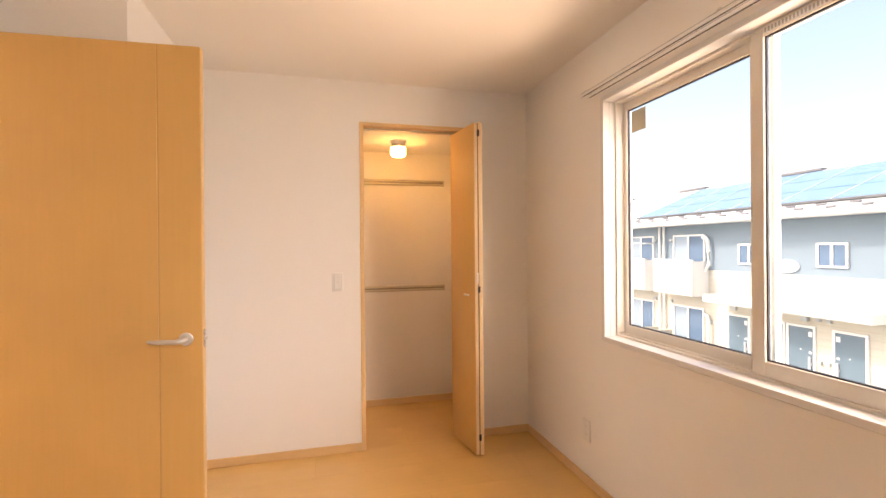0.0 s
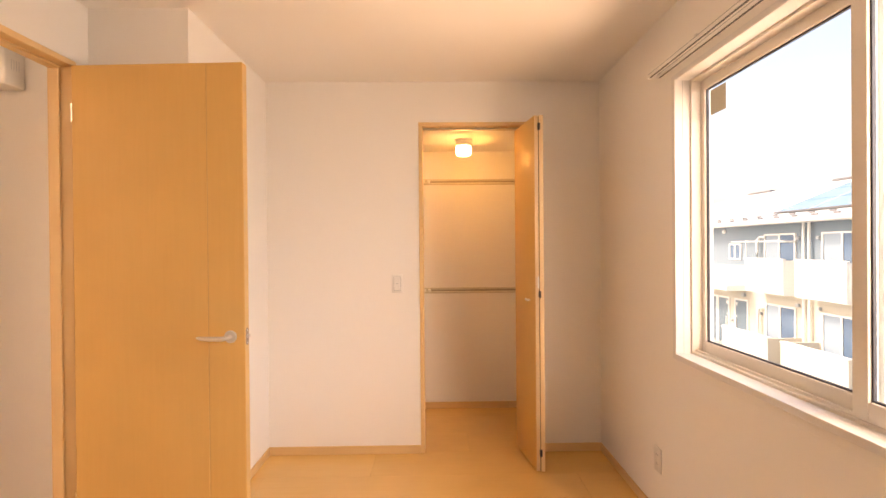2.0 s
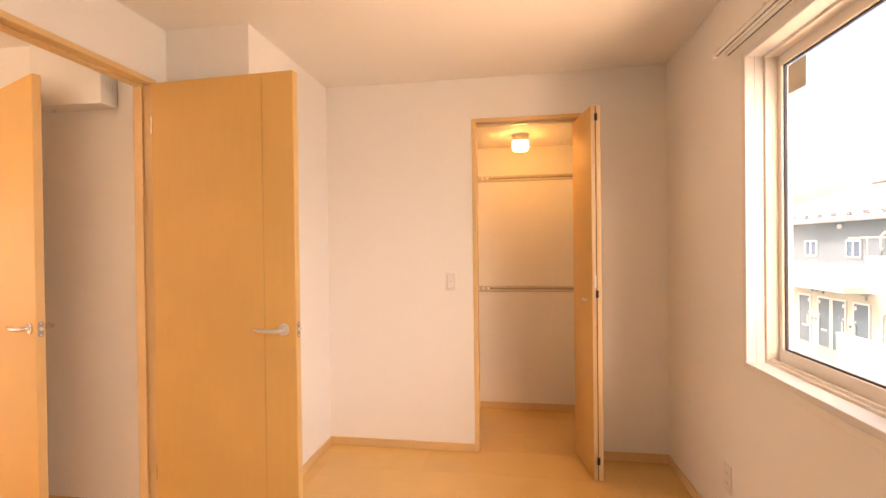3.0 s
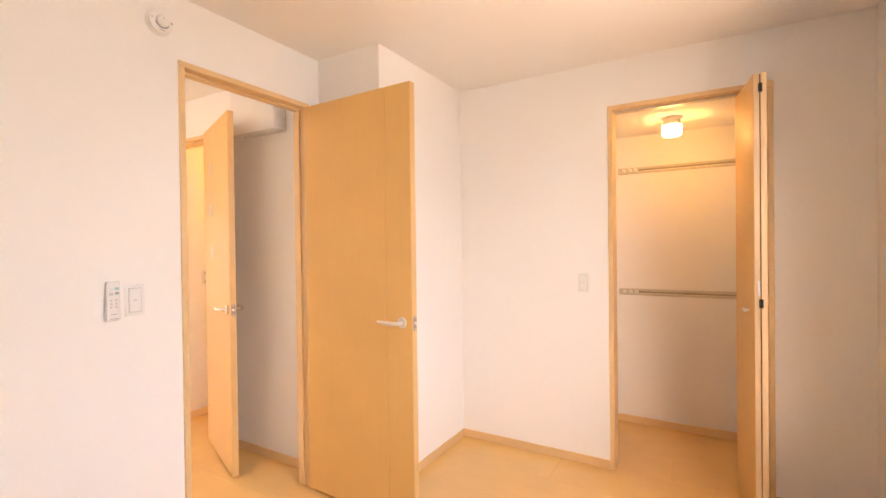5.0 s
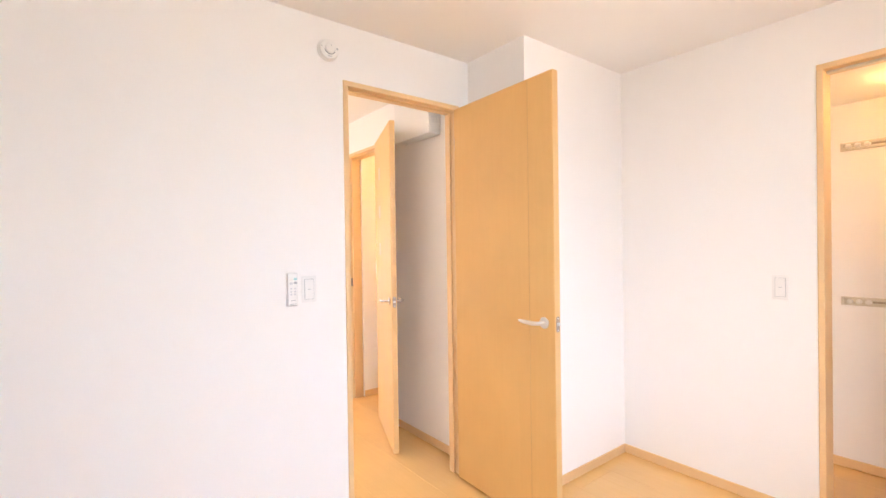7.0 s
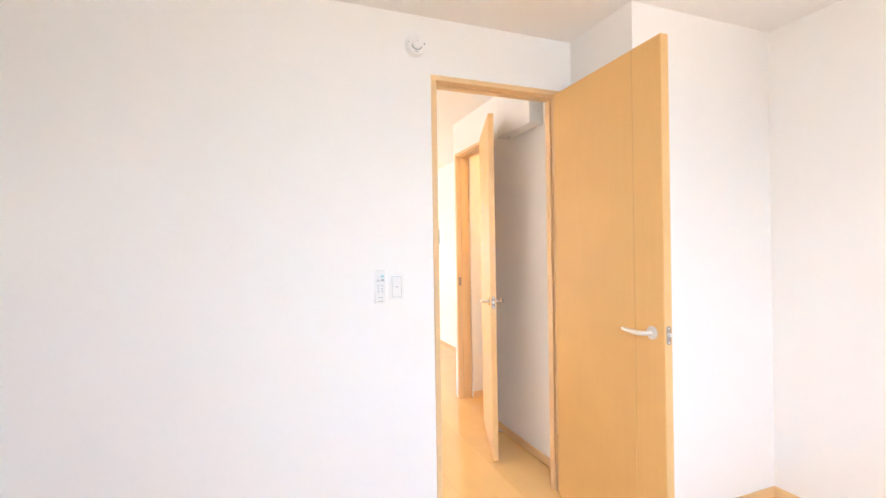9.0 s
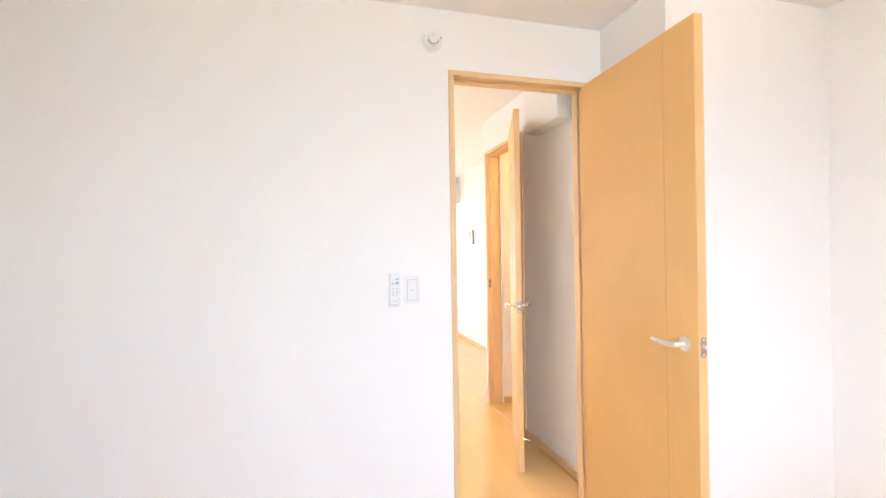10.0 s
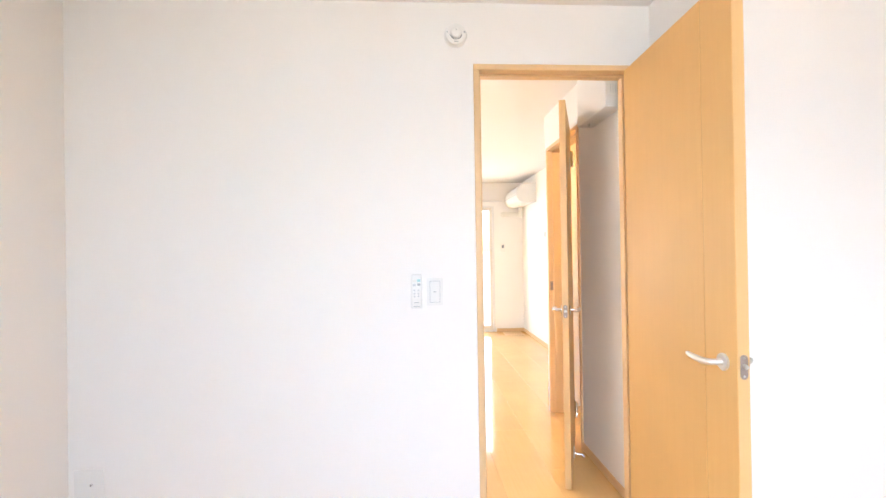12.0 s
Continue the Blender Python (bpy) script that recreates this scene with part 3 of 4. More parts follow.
for bz in (0.004, -0.010, -0.022):
    for bxx in (-0.009, 0.008):
        part("button", box(bxx - 0.004, bxx + 0.004, -0.0252, -0.0235, bz - 0.0035, bz + 0.0035, bevel=0.0012), M_PALE, bd)
part("print_bar", box(-0.010, 0.010, -0.0238, -0.0234, -0.050, -0.0475), M_GREYP, bd, "small grey print")
part("print_bar", box(-0.014, 0.014, -0.0238, -0.0234, -0.0665, -0.064), M_GREYP, bd, "small grey print")

# fire alarm on the wall over the doorway
al = thing("fire_alarm", (XW, 1.430, 2.252), "round white fire alarm on the wall over the doorway", "fire alarm", 90)
rot = Matrix.Rotation(radians(90), 4, "X")
part("mount", lathe(bmesh.new(), [(0.050, 0), (0.051, 0.003), (0.051, 0.008), (0.049, 0.010)], 40, rot), M_WHITE, al, "white mounting ring", smooth=True)
ab = part("body", lathe(bmesh.new(), [(0.0475, 0.010), (0.0475, 0.020), (0.044, 0.027), (0.034, 0.031), (0.029, 0.031)], 40, rot), M_WHITE, al, "white alarm body", smooth=True)
part("dome", lathe(bmesh.new(), [(0.0245, 0.031), (0.0245, 0.040), (0.022, 0.043), (0.016, 0.0445)], 36, rot), M_WHITE, ab, "white sensor dome", smooth=True)
arc = [(0.0262 * math.cos(a), -0.0325, 0.0262 * math.sin(a)) for a in [radians(195 + 150 * k / 14) for k in range(15)]]
part("gap_ring", sweep(bmesh.new(), arc, [0.0016] * 15, 8), M_DARK, ab, "dark arc-shaped sounder slot")
part("pilot_lamp", cyl(bmesh.new(), (0, -0.0445, 0.010), (0, -0.0455, 0.010), 0.0025, n=12), M_GREYP, ab)
part("print_mark", box(0.033, 0.041, -0.031, -0.0285, 0.002, 0.010), M_GREYP, ab, "small grey print")
part("print_mark", box(-0.040, -0.036, -0.0305, -0.0285, 0.003, 0.008), M_GREYP, ab, "small grey print")
part("print_mark", box(-0.010, 0.010, -0.0315, -0.030, -0.0365, -0.0335), M_GREYP, ab, "small grey print")

# ---- bedroom window ----
win = thing("window_1", (0, 0, 0), "white two-leaf sliding window with a clear view outside", "window", kind="structure")
CW = 0.026
XI, XO = XE - 0.009, XE + 0.060     # lining from its face to the sash frame
part("lining", box(XI, XO, WY1, WY1 + CW, WZ0 - CW, WZ1 + CW, bevel=0.002), M_CASE, win, "white side lining")
part("lining", box(XI, XO, WY0 - CW, WY0, WZ0 - CW, WZ1 + CW, bevel=0.002), M_CASE, win, "white side lining")
part("lining", box(XI, XO, WY0, WY1, WZ1, WZ1 + CW, bevel=0.002), M_CASE, win, "white head lining")
part("sill", box(XI - 0.006, XO, WY0, WY1, WZ0 - CW, WZ0, bevel=0.003, seg=2), M_CASE, win, "white window sill board")
part("lining_joint", box(XE + 0.026, XE + 0.0275, WY1 - 0.0006, WY1 + 0.0002, WZ0, WZ1), M_GREYP, win, "fine joint in the lining")
part("apron", box(XE - 0.004, XE, WY0 - CW, WY1 + CW, WZ0 - CW - 0.034, WZ0 - CW - 0.004, bevel=0.001), M_PAPER, win, "paper edge strip")
for z in (1.05, 1.45, 1.86):
    part("screw_cap", cyl(bmesh.new(), (XE + 0.04, WY1 - 0.0015, z), (XE + 0.04, WY1 + 0.001, z), 0.004, n=12), M_CURT, win)
# outer frame
F0, F1 = XO, XO + 0.095
for a, b, c, d in ((WY1 - 0.010, WY1 + 0.016, WZ0 - 0.016, WZ1 + 0.016), (WY0 - 0.016, WY0 + 0.022, WZ0 - 0.016, WZ1 + 0.016)):
    part("frame_stile", box(F0, F1, a, b, c, d, bevel=0.002), M_RESIN, win)
part("frame_head", box(F0, F1, WY0 + 0.022, WY1 - 0.010, WZ1 - 0.010, WZ1 + 0.016, bevel=0.002), M_RESIN, win)
part("frame_foot", box(F0, F1, WY0 + 0.022, WY1 - 0.010, WZ0 - 0.016, WZ0 + 0.010, bevel=0.002), M_RESIN, win)
part("foot_track", box(F0 + 0.012, F0 + 0.018, WY0 + 0.022, WY1 - 0.010, WZ0 + 0.010, WZ0 + 0.020), M_RESIN, win)


def sash(x0, x1, y0, y1, z0, z1, st_lo, st_hi, rail_b, rail_t):
    """A sliding leaf: stiles, rails, black gasket and a pane."""
    s = part("sash", box(x0, x1, y0, y0 + st_lo, z0, z1, bevel=0.003, seg=2), M_RESIN, win, "white resin sash stile")
    part("stile", box(x0, x1, y1 - st_hi, y1, z0, z1, bevel=0.003, seg=2), M_RESIN, s)
    part("rail", box(x0, x1, y0 + st_lo, y1 - st_hi, z0, z0 + rail_b, bevel=0.003, seg=2), M_RESIN, s)
    part("rail", box(x0, x1, y0 + st_lo, y1 - st_hi, z1 - rail_t, z1, bevel=0.003, seg=2), M_RESIN, s)
    g0, g1, h0, h1 = y0 + st_lo, y1 - st_hi, z0 + rail_b, z1 - rail_t
    xm = (x0 + x1) / 2
    gk = bmesh.new()
    w = 0.005
    for a, b, c, d in ((g0, g0 + w, h0, h1), (g1 - w, g1, h0, h1), (g0 + w, g1 - w, h0, h0 + w), (g0 + w, g1 - w, h1 - w, h1)):
        bx(gk, xm - 0.005, xm + 0.005, a, b, c, d)
    part("gasket", gk, M_GASKET, s, "black glazing gasket")
    pane = part("pane", box(xm - 0.0025, xm + 0.0025, g0 + 0.002, g1 - 0.002, h0 + 0.002, h1 - 0.002), M_PANE, s, "clear glass pane")
    pane.visible_shadow = False
    return s, xm


s_out, xm_out = sash(F0 + 0.044, F0 + 0.072, 1.446, WY1 - 0.006, WZ0 + 0.006, WZ1 - 0.006, 0.092, 0.026, 0.051, 0.044)
s_in, xm_in = sash(F0 + 0.004, F0 + 0.034, WY0 + 0.008, 1.498, WZ0 + 0.010, WZ1 - 0.004, 0.040, 0.046, 0.053, 0.027)
part("glass_label", box(xm_out - 0.0035, xm_out - 0.0027, 2.102, 2.206, 1.886, 1.992), M_STICK, s_out, "beige square label on the glass")
lk = part("latch", box(F0 + 0.036, F0 + 0.044, 1.505, 1.530, 1.40, 1.47, bevel=0.002), M_DARK, s_out, "dark sash latch")
vent = part("vent_strip", box(F0 - 0.001, F0 + 0.0045, 0.76, 1.448, WZ1 - 0.027, WZ1 - 0.006, bevel=0.001), M_CURT, s_in, "white louvred vent strip")
vs = part("vent_slit", box(F0 - 0.0022, F0 - 0.0005, -0.0028, 0.0028, WZ1 - 0.024, WZ1 - 0.009), M_GREYP, vent)
vs.matrix_basis = Matrix.Translation((0, 0.785, 0))
for k in range(1, 55):
    repeat("vent_slit", vs, vent, Matrix.Translation((0, 0.785 + 0.0121 * k, 0)))

# ---- curtain rail over the window ----
cr = thing("curtain_rail", (0, 0, 0), "white double curtain rail over the bedroom window", "curtain rail")
for xr in (XE - 0.040, XE - 0.083):
    rl = part("rail", extrude_profile(bmesh.new(), [(-0.007, -0.007), (0.007, -0.007), (0.009, -0.003), (0.009, 0.007), (-0.009, 0.007), (-0.009, -0.003)], 0, 1.85), M_CURT, cr, "white enamelled rail")
    rl.matrix_basis = Matrix.Translation((xr, 2.340, 2.104)) @ Matrix.Rotation(radians(-90), 4, "Z")
    part("runner_slot", box(0.002, 1.848, -0.004, 0.004, -0.0088, -0.0078), M_SLOT, rl, "dark runner slot of the rail")
    part("front_line", box(0.002, 1.848, -0.0098, -0.0088, 0.003, 0.0060), M_GREYP, rl, "dark line along the rail")
    part("end_cap", box(-0.006, 0.006, -0.011, 0.011, -0.011, 0.011, bevel=0.002), M_CURT, rl)
for yb in (0.60, 1.10, 1.48, 1.96, 2.30):
    part("bracket", box(XE - 0.095, XE, yb - 0.008, yb + 0.008, 2.1132, 2.1182, bevel=0.001), M_CURT, cr)

# ---- hall: breaker box ----
bb = thing("breaker_box", (-1.65, HY, 2.042), "white breaker box high on the hall wall", "breaker box")
bc = part("cover", box(0.0, 0.405, -0.096, 0.0, 0, 0.33, bevel=0.006, seg=3), M_WHITE, bb, "white hinged cover", smooth=True)
for k in range(4):
    part("vent_slot", box(0.4046, 0.4056, -0.068 + 0.012 * k, -0.0655 + 0.012 * k, 0.070, 0.115), M_PALE, bc)
part("catch", sweep(bmesh.new(), [(0.10, -0.060, 0.002), (0.10, -0.060, -0.012), (0.10, -0.066, -0.020)], [0.006, 0.006, 0.008], 10), M_WHITE2, bc, "ivory cover catch", smooth=True)

# ---- lavatory ----
tw = wall_plate("light_switch", (TX + 0.10, 2.60, 1.10), 90, "white switch plate on the lavatory wall", "switch", rocker=(0.030, 0.03))
for dz in (-0.035, 0.035):
    part("rocker", box(-0.014, 0.014, -0.0085, -0.006, dz - 0.012, dz + 0.012, bevel=0.001), M_GREYP, tw)
dl = thing("lavatory_ceiling_lamp", (-2.1, 3.2, H), "round ceiling lamp lighting the lavatory warm", "ceiling lamp")
part("base", lathe(bmesh.new(), [(0.055, -0.03), (0.055, 0)], 28), M_WHITE, dl, smooth=True)
part("shade", lathe(bmesh.new(), [(0.0005, -0.102), (0.04, -0.10), (0.06, -0.09), (0.06, -0.03)], 28), M_BULB2, dl, "lit opal glass shade", smooth=True)
# night-light socket at the foot of the wall end
ns = wall_plate("foot_socket", (TX + 0.022, HY, 0.145), 0, "small white socket at the foot of the hall wall", "socket", w=0.036, h=0.10, rocker=None)
for dz in (-0.02, 0.02):
    part("socket_slot", box(-0.006, 0.006, -0.0066, -0.0058, dz - 0.004, dz + 0.004), M_GREYP, ns)

# ---- living room ----
ac = thing("air_conditioner", (-6.19, LY, 2.003), "white wall-mounted air conditioner high in the living room", "air conditioner")
prof = [(0, 0.0), (-0.11, -0.012), (-0.185, -0.014), (-0.245, 0.012), (-0.278, 0.062), (-0.284, 0.120), (-0.268, 0.190), (-0.222, 0.240), (-0.15, 0.262), (-0.05, 0.268), (0, 0.268)]
part("casing", extrude_profile(bmesh.new(), prof, 0.012, 0.828), M_WHITE, ac, "white curved casing", smooth=True)
for xx in (0.0, 0.828):
    sp = part("side_panel", extrude_profile(bmesh.new(), [(y * 0.985 - 0.001, z * 0.985 + 0.002) for y, z in prof], xx, xx + 0.012), M_WHITE2, ac, "white side panel")
part("back_plate", box(0.01, 0.83, -0.004, 0.0, -0.004, 0.272), M_GREYP, ac, "grey rear edge")
part("louvre", extrude_profile(bmesh.new(), [(-0.118, -0.014), (-0.186, -0.016), (-0.246, 0.010), (-0.249, 0.006), (-0.188, -0.021), (-0.120, -0.018)], 0.05, 0.79), M_WHITE2, ac, "white louvre flap")
part("front_line", extrude_profile(bmesh.new(), [(-0.2835, 0.100), (-0.2860, 0.100), (-0.2860, 0.104), (-0.2835, 0.104)], 0.03, 0.81), M_GREYP, ac, "thin panel joint")
pc = thing("pipe_cover", (LX, 2.645, 1.884), "ivory plastic pipe cover under the air conditioner", "pipe cover")
part("duct", box(0, 0.06, 0.03, 0.29, -0.035, 0.035, bevel=0.012, seg=3), M_WHITE2, pc, smooth=True)
part("end_cap", cyl(bmesh.new(), (0.0, 0.025, 0), (0.064, 0.025, 0), 0.042, n=28), M_WHITE2, pc, smooth=True)
part("elbow", box(0, 0.07, 0.262, 0.332, -0.05, 0.12, bevel=0.014, seg=3), M_WHITE2, pc, smooth=True)
th = wall_plate("wall_controller", (LX, 2.652, 1.352), 90, "slim white wall controller beside the balcony window", "controller", w=0.075, h=0.125, rocker=None)
part("display", box(-0.018, 0.018, -0.0072, -0.0055, -0.005, 0.045), M_DARK, th, "dark display")
ic = thing("intercom", (-4.83, LY, 1.472), "white intercom on the living room wall", "intercom")
part("body", box(-0.085, 0.085, -0.030, 0, -0.10, 0.10, bevel=0.006, seg=2), M_WHITE, ic, smooth=True)
part("screen", box(-0.055, 0.055, -0.032, -0.0295, 0.005, 0.075), M_GREYP, ic, "grey screen")
# shade on the intercom's side, put in as a grey strip
part("side_joint", box(0.0845, 0.0862, -0.026, -0.004, -0.097, 0.097), M_GREYP, ic, "grey strip painting the body's shaded side")
wall_plate("light_switch", (-4.585, LY, 1.470), 0, "white switch plate beside the intercom", "switch", w=0.14, h=0.19, rocker=(0.08, 0.10))

# balcony window: two tall sliding leaves
bw = thing("window_2", (0, 0, 0), "tall white sliding balcony window flooded with daylight", "window", kind="structure")
for a, b in ((BY0, BY0 + 0.03), (BY1 - 0.03, BY1)):
    part("frame_stile", box(LX - 0.13, LX + 0.006, a, b, 0.0, BTOP, bevel=0.002), M_CASE, bw)
part("frame_head", box(LX - 0.13, LX + 0.006, BY0 + 0.03, BY1 - 0.03, BTOP - 0.03, BTOP, bevel=0.002), M_CASE, bw)
part("frame_foot", box(LX - 0.13, LX + 0.003, BY0 + 0.03, BY1 - 0.03, 0.0, 0.03, bevel=0.002), M_CASE, bw)
for x0, y0, y1 in ((LX - 0.10, BY0 + 0.03, 1.27), (LX - 0.06, 1.22, BY1 - 0.03)):
    s = part("sash", box(x0, x0 + 0.03, y0, y0 + 0.045, 0.03, BTOP - 0.03, bevel=0.002), M_RESIN, bw)
    part("stile", box(x0, x0 + 0.03, y1 - 0.045, y1, 0.03, BTOP - 0.03, bevel=0.002), M_RESIN, s)
    part("rail", box(x0, x0 + 0.03, y0 + 0.045, y1 - 0.045, 0.03, 0.10, bevel=0.002), M_RESIN, s)
    part("rail", box(x0, x0 + 0.03, y0 + 0.045, y1 - 0.045, BTOP - 0.08, BTOP - 0.03, bevel=0.002), M_RESIN, s)
    pn = part("pane", box(x0 + 0.013, x0 + 0.017, y0 + 0.046, y1 - 0.046, 0.101, BTOP - 0.081), M_PANE, s)
    pn.visible_shadow = False
cr2 = thing("curtain_rail", (0, 0, 0), "white curtain rail over the balcony window", "curtain rail")
part("rail", box(LX + 0.04, LX + 0.075, BY0 - 0.1, BY1 + 0.12, 2.085, 2.105, bevel=0.003), M_CURT, cr2)
for yb in (BY0, 1.25, BY1 + 0.06):
    part("bracket", box(LX, LX + 0.045, yb - 0.01, yb + 0.01, 2.090, 2.100), M_CURT, cr2)
structure("balcony_floor", box(LX - 1.5, LX - 0.16, -1.2, 3.2, -0.35, -0.06), M_OWHITE, "pale balcony floor slab", "balcony")

# unseen window added in the living room's south wall for the hall fill lamp
kw = thing("window_3", (0, 0, 0), "white framed window added unseen to let a lamp light the hall", "window", kind="structure")
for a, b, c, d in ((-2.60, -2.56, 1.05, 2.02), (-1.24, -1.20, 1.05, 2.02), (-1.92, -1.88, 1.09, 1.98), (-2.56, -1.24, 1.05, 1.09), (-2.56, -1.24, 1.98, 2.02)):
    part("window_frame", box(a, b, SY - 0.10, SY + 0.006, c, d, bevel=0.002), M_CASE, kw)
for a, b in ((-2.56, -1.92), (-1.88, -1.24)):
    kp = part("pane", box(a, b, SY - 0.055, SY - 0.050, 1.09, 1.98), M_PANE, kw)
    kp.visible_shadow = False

# ---- outside: ground and the apartment house opposite ----
M_SLATE = surface("grey_siding_joint", (0.19, 0.21, 0.25), 0.8, var=0.05)
GZ, FX = -3.12, 13.5
structure("ground", box(-1500, 1500, -1500, 1500, GZ - 0.3, GZ), M_GROUND, "pale sunlit concrete and gravel ground", "ground")

house = thing("apartment_house", (FX, 15.8, GZ), "two-storey apartment house, grey upper siding, solar panels on the roof", "house")
# local: x into the house, y along the facade (mirror line at 0), z from the ground
Y0, Y1 = -13.0, 13.0
Zm = 3.55                        # joint between cream and grey siding
part("wall", box(0, 8.4, Y0, Y1, 0, Zm), M_CREAM, house, "cream lower siding")
part("wall", box(0.01, 8.4, Y0 + 0.01, Y1 - 0.01, Zm, 5.30), M_GREY, house, "blue-grey upper siding")
cs = part("siding_course", box(-0.006, 0.0, Y0, Y1, 0, 0.012), M_BRICK, house)
cs.data.materials[0] = surface("siding_joint", (0.45, 0.41, 0.33), 0.8, var=0.05)
cs.matrix_basis = Matrix.Translation((0, 0, 0.2))
for k in range(1, 17):
    repeat("siding_course", cs, house, Matrix.Translation((0, 0, 0.2 + 0.2 * k)))
for k in range(1, 9):
    part("siding_course", box(0.005, 0.01, Y0 + 0.01, Y1 - 0.01, Zm + 0.2 * k, Zm + 0.2 * k + 0.008), M_SLATE, house)
# roof with hipped ends
E0, R = 5.20, 7.13
bm = bmesh.new()
ring = [(-0.55, Y0 - 0.5), (8.9, Y0 - 0.5), (8.9, Y1 + 0.5), (-0.55, Y1 + 0.5)]
low = [bm.verts.new((x, y, E0 + 0.09)) for x, y in ring]
ra, rb = bm.verts.new((4.15, Y0 + 3.6, R)), bm.verts.new((4.15, Y1 - 3.0, R))
bm.faces.new((low[0], low[3], rb, ra))
bm.faces.new((low[1], low[2], rb, ra))
bm.faces.new((low[0], low[1], ra))
bm.faces.new((low[2], low[3], rb))
bm.faces.new(low)
roof = part("roof", bm, M_ROOF, house, "grey tiled hipped roof")
part("eave", box(-0.62, 8.95, Y0 - 0.56, Y1 + 0.56, E0, E0 + 0.085, bevel=0.02), M_OWHITE, house, "white boxed eave")
part("gutter", box(-0.72, -0.625, Y0 - 0.56, Y1 + 0.56, E0 + 0.0, E0 + 0.09, bevel=0.03), M_OWHITE, house, "white gutter")
SL = (R - E0 - 0.09) / 4.70
SLOPE = Matrix.Translation((-0.55, 0, E0 + 0.09)) @ Matrix.Rotation(-math.atan(SL), 4, "Y")
# snow guards in two rows, solar panels, ridge vents
sg = part("snow_guard", box(0, 0.08, -0.14, 0.14, 0.0, 0.060, bevel=0.025), M_BRICK, roof)
sg.matrix_basis = SLOPE @ Matrix.Translation((0.32, Y0 + 0.6, 0))
n = 0
for row in range(2):
    for k in range(30):
        if n:
            repeat("snow_guard", sg, roof, SLOPE @ Matrix.Translation((0.32 + 0.27 * row, Y0 + 0.6 + 0.85 * k + 0.42 * row, 0)))
        n += 1
sp = part("solar_panel", box(0, 1.20, 0, 1.56, 0.05, 0.09), M_SOLAR, roof, "blue solar panel")
sp.matrix_basis = SLOPE @ Matrix.Translation((0.86, 1.90 - 1.60, 0))
rows = bmesh.new()
for k in range(1, 6):
    bx(rows, 0.2 * k - 0.004, 0.2 * k + 0.004, 0.01, 1.55, 0.089, 0.0915)
part("cell_joint", rows, M_PALE, sp, "pale joints between the cell rows")
bars = part("panel_frame", box(0, 1.22, -0.02, 0.0, 0.04, 0.095), M_OWHITE, roof)
bars.matrix_basis = SLOPE @ Matrix.Translation((0.86, 1.90, 0))
for c in range(8):
    for r in range(3):
        if c or r:
            pn = repeat("solar_panel", sp, roof, SLOPE @ Matrix.Translation((0.86 + 1.235 * r, 1.90 - 1.60 * (c + 1), 0)))
            repeat("cell_joint", sp.children[0], pn, Matrix())
            repeat("panel_frame", bars, roof, SLOPE @ Matrix.Translation((0.86 + 1.235 * r, 1.90 - 1.60 * c, 0)))
part("panel_edge", box(-0.68 + 1.50, -0.68 + 1.54, -10.9, 1.92, 0.04, 0.10), M_BRICK, roof).matrix_basis = SLOPE
for yv in (-2.4, 2.8, 8.0):
    part("ridge_vent", box(4.0, 4.3, yv - 0.8, yv + 0.8, R - 0.03, R + 0.07, bevel=0.02), M_BRICK, roof)


def o_window(y0, y1, z0, z1, curtain):
    """A sliding window on the facade."""
    w = part("window", box(-0.05, 0.02, y0, y1, z0, z0 + 0.05), M_OWHITE, house, "white framed window")
    part("frame", box(-0.05, 0.02, y0, y1, z1 - 0.06, z1), M_OWHITE, w)
    for a, b in ((y0, y0 + 0.06), (y1 - 0.06, y1), ((y0 + y1) / 2 - 0.035, (y0 + y1) / 2 + 0.035)):
        part("frame", box(-0.05, 0.02, a, b, z0 + 0.05, z1 - 0.06), M_OWHITE, w)
    ym = (y0 + y1) / 2
    part("pane", box(-0.02, 0.0, y0 + 0.06, ym - 0.035, z0 + 0.05, z1 - 0.06), M_OGLASS, w)
    part("pane", box(-0.015, 0.0, ym + 0.035, y1 - 0.06, z0 + 0.05, z1 - 0.06), M_CURTAIN if curtain else M_OGLASS, w)
    return w


def o_door(y0, y1, side):
    d = part("entrance_door", box(-0.04, 0.0, y0, y1, 0.06, 2.06, bevel=0.005), M_ODOOR, house, "slate grey entrance door")
    for a, b in ((y0 - 0.06, y0), (y1, y1 + 0.06)):
        part("door_frame", box(-0.055, 0.0, a, b, 0.03, 2.12), M_OWHITE, d)
    part("door_frame", box(-0.055, 0.0, y0, y1, 2.06, 2.12), M_OWHITE, d)
    hy = y0 + 0.08 if side < 0 else y1 - 0.08
    part("handle", box(-0.11, -0.04, hy - 0.02, hy + 0.02, 0.75, 1.25, bevel=0.008), M_OWHITE, d)
    part("letter_slot", box(-0.05, -0.04, (y0 + y1) / 2 - 0.16, (y0 + y1) / 2 + 0.16, 0.72, 0.78), M_OWHITE, d)
    part("notice", box(-0.047, -0.04, hy - 0.05, hy + 0.05, 1.82, 1.96), M_OWHITE, d)
    part("leaf_strip", box(-0.043, -0.04, hy - 0.09 if side < 0 else hy + 0.075, hy - 0.075 if side < 0 else hy + 0.09, 0.08, 2.04), M_PALE, d)
    for z in (1.02, 1.34):
        part("lock", box(-0.05, -0.04, hy - 0.035, hy + 0.035, z, z + 0.06), M_OWHITE, d)
    part("spy_hole", cyl(bmesh.new(), (-0.046, (y0 + y1) / 2, 1.42), (-0.04, (y0 + y1) / 2, 1.42), 0.02, n=10), M_OWHITE, d)


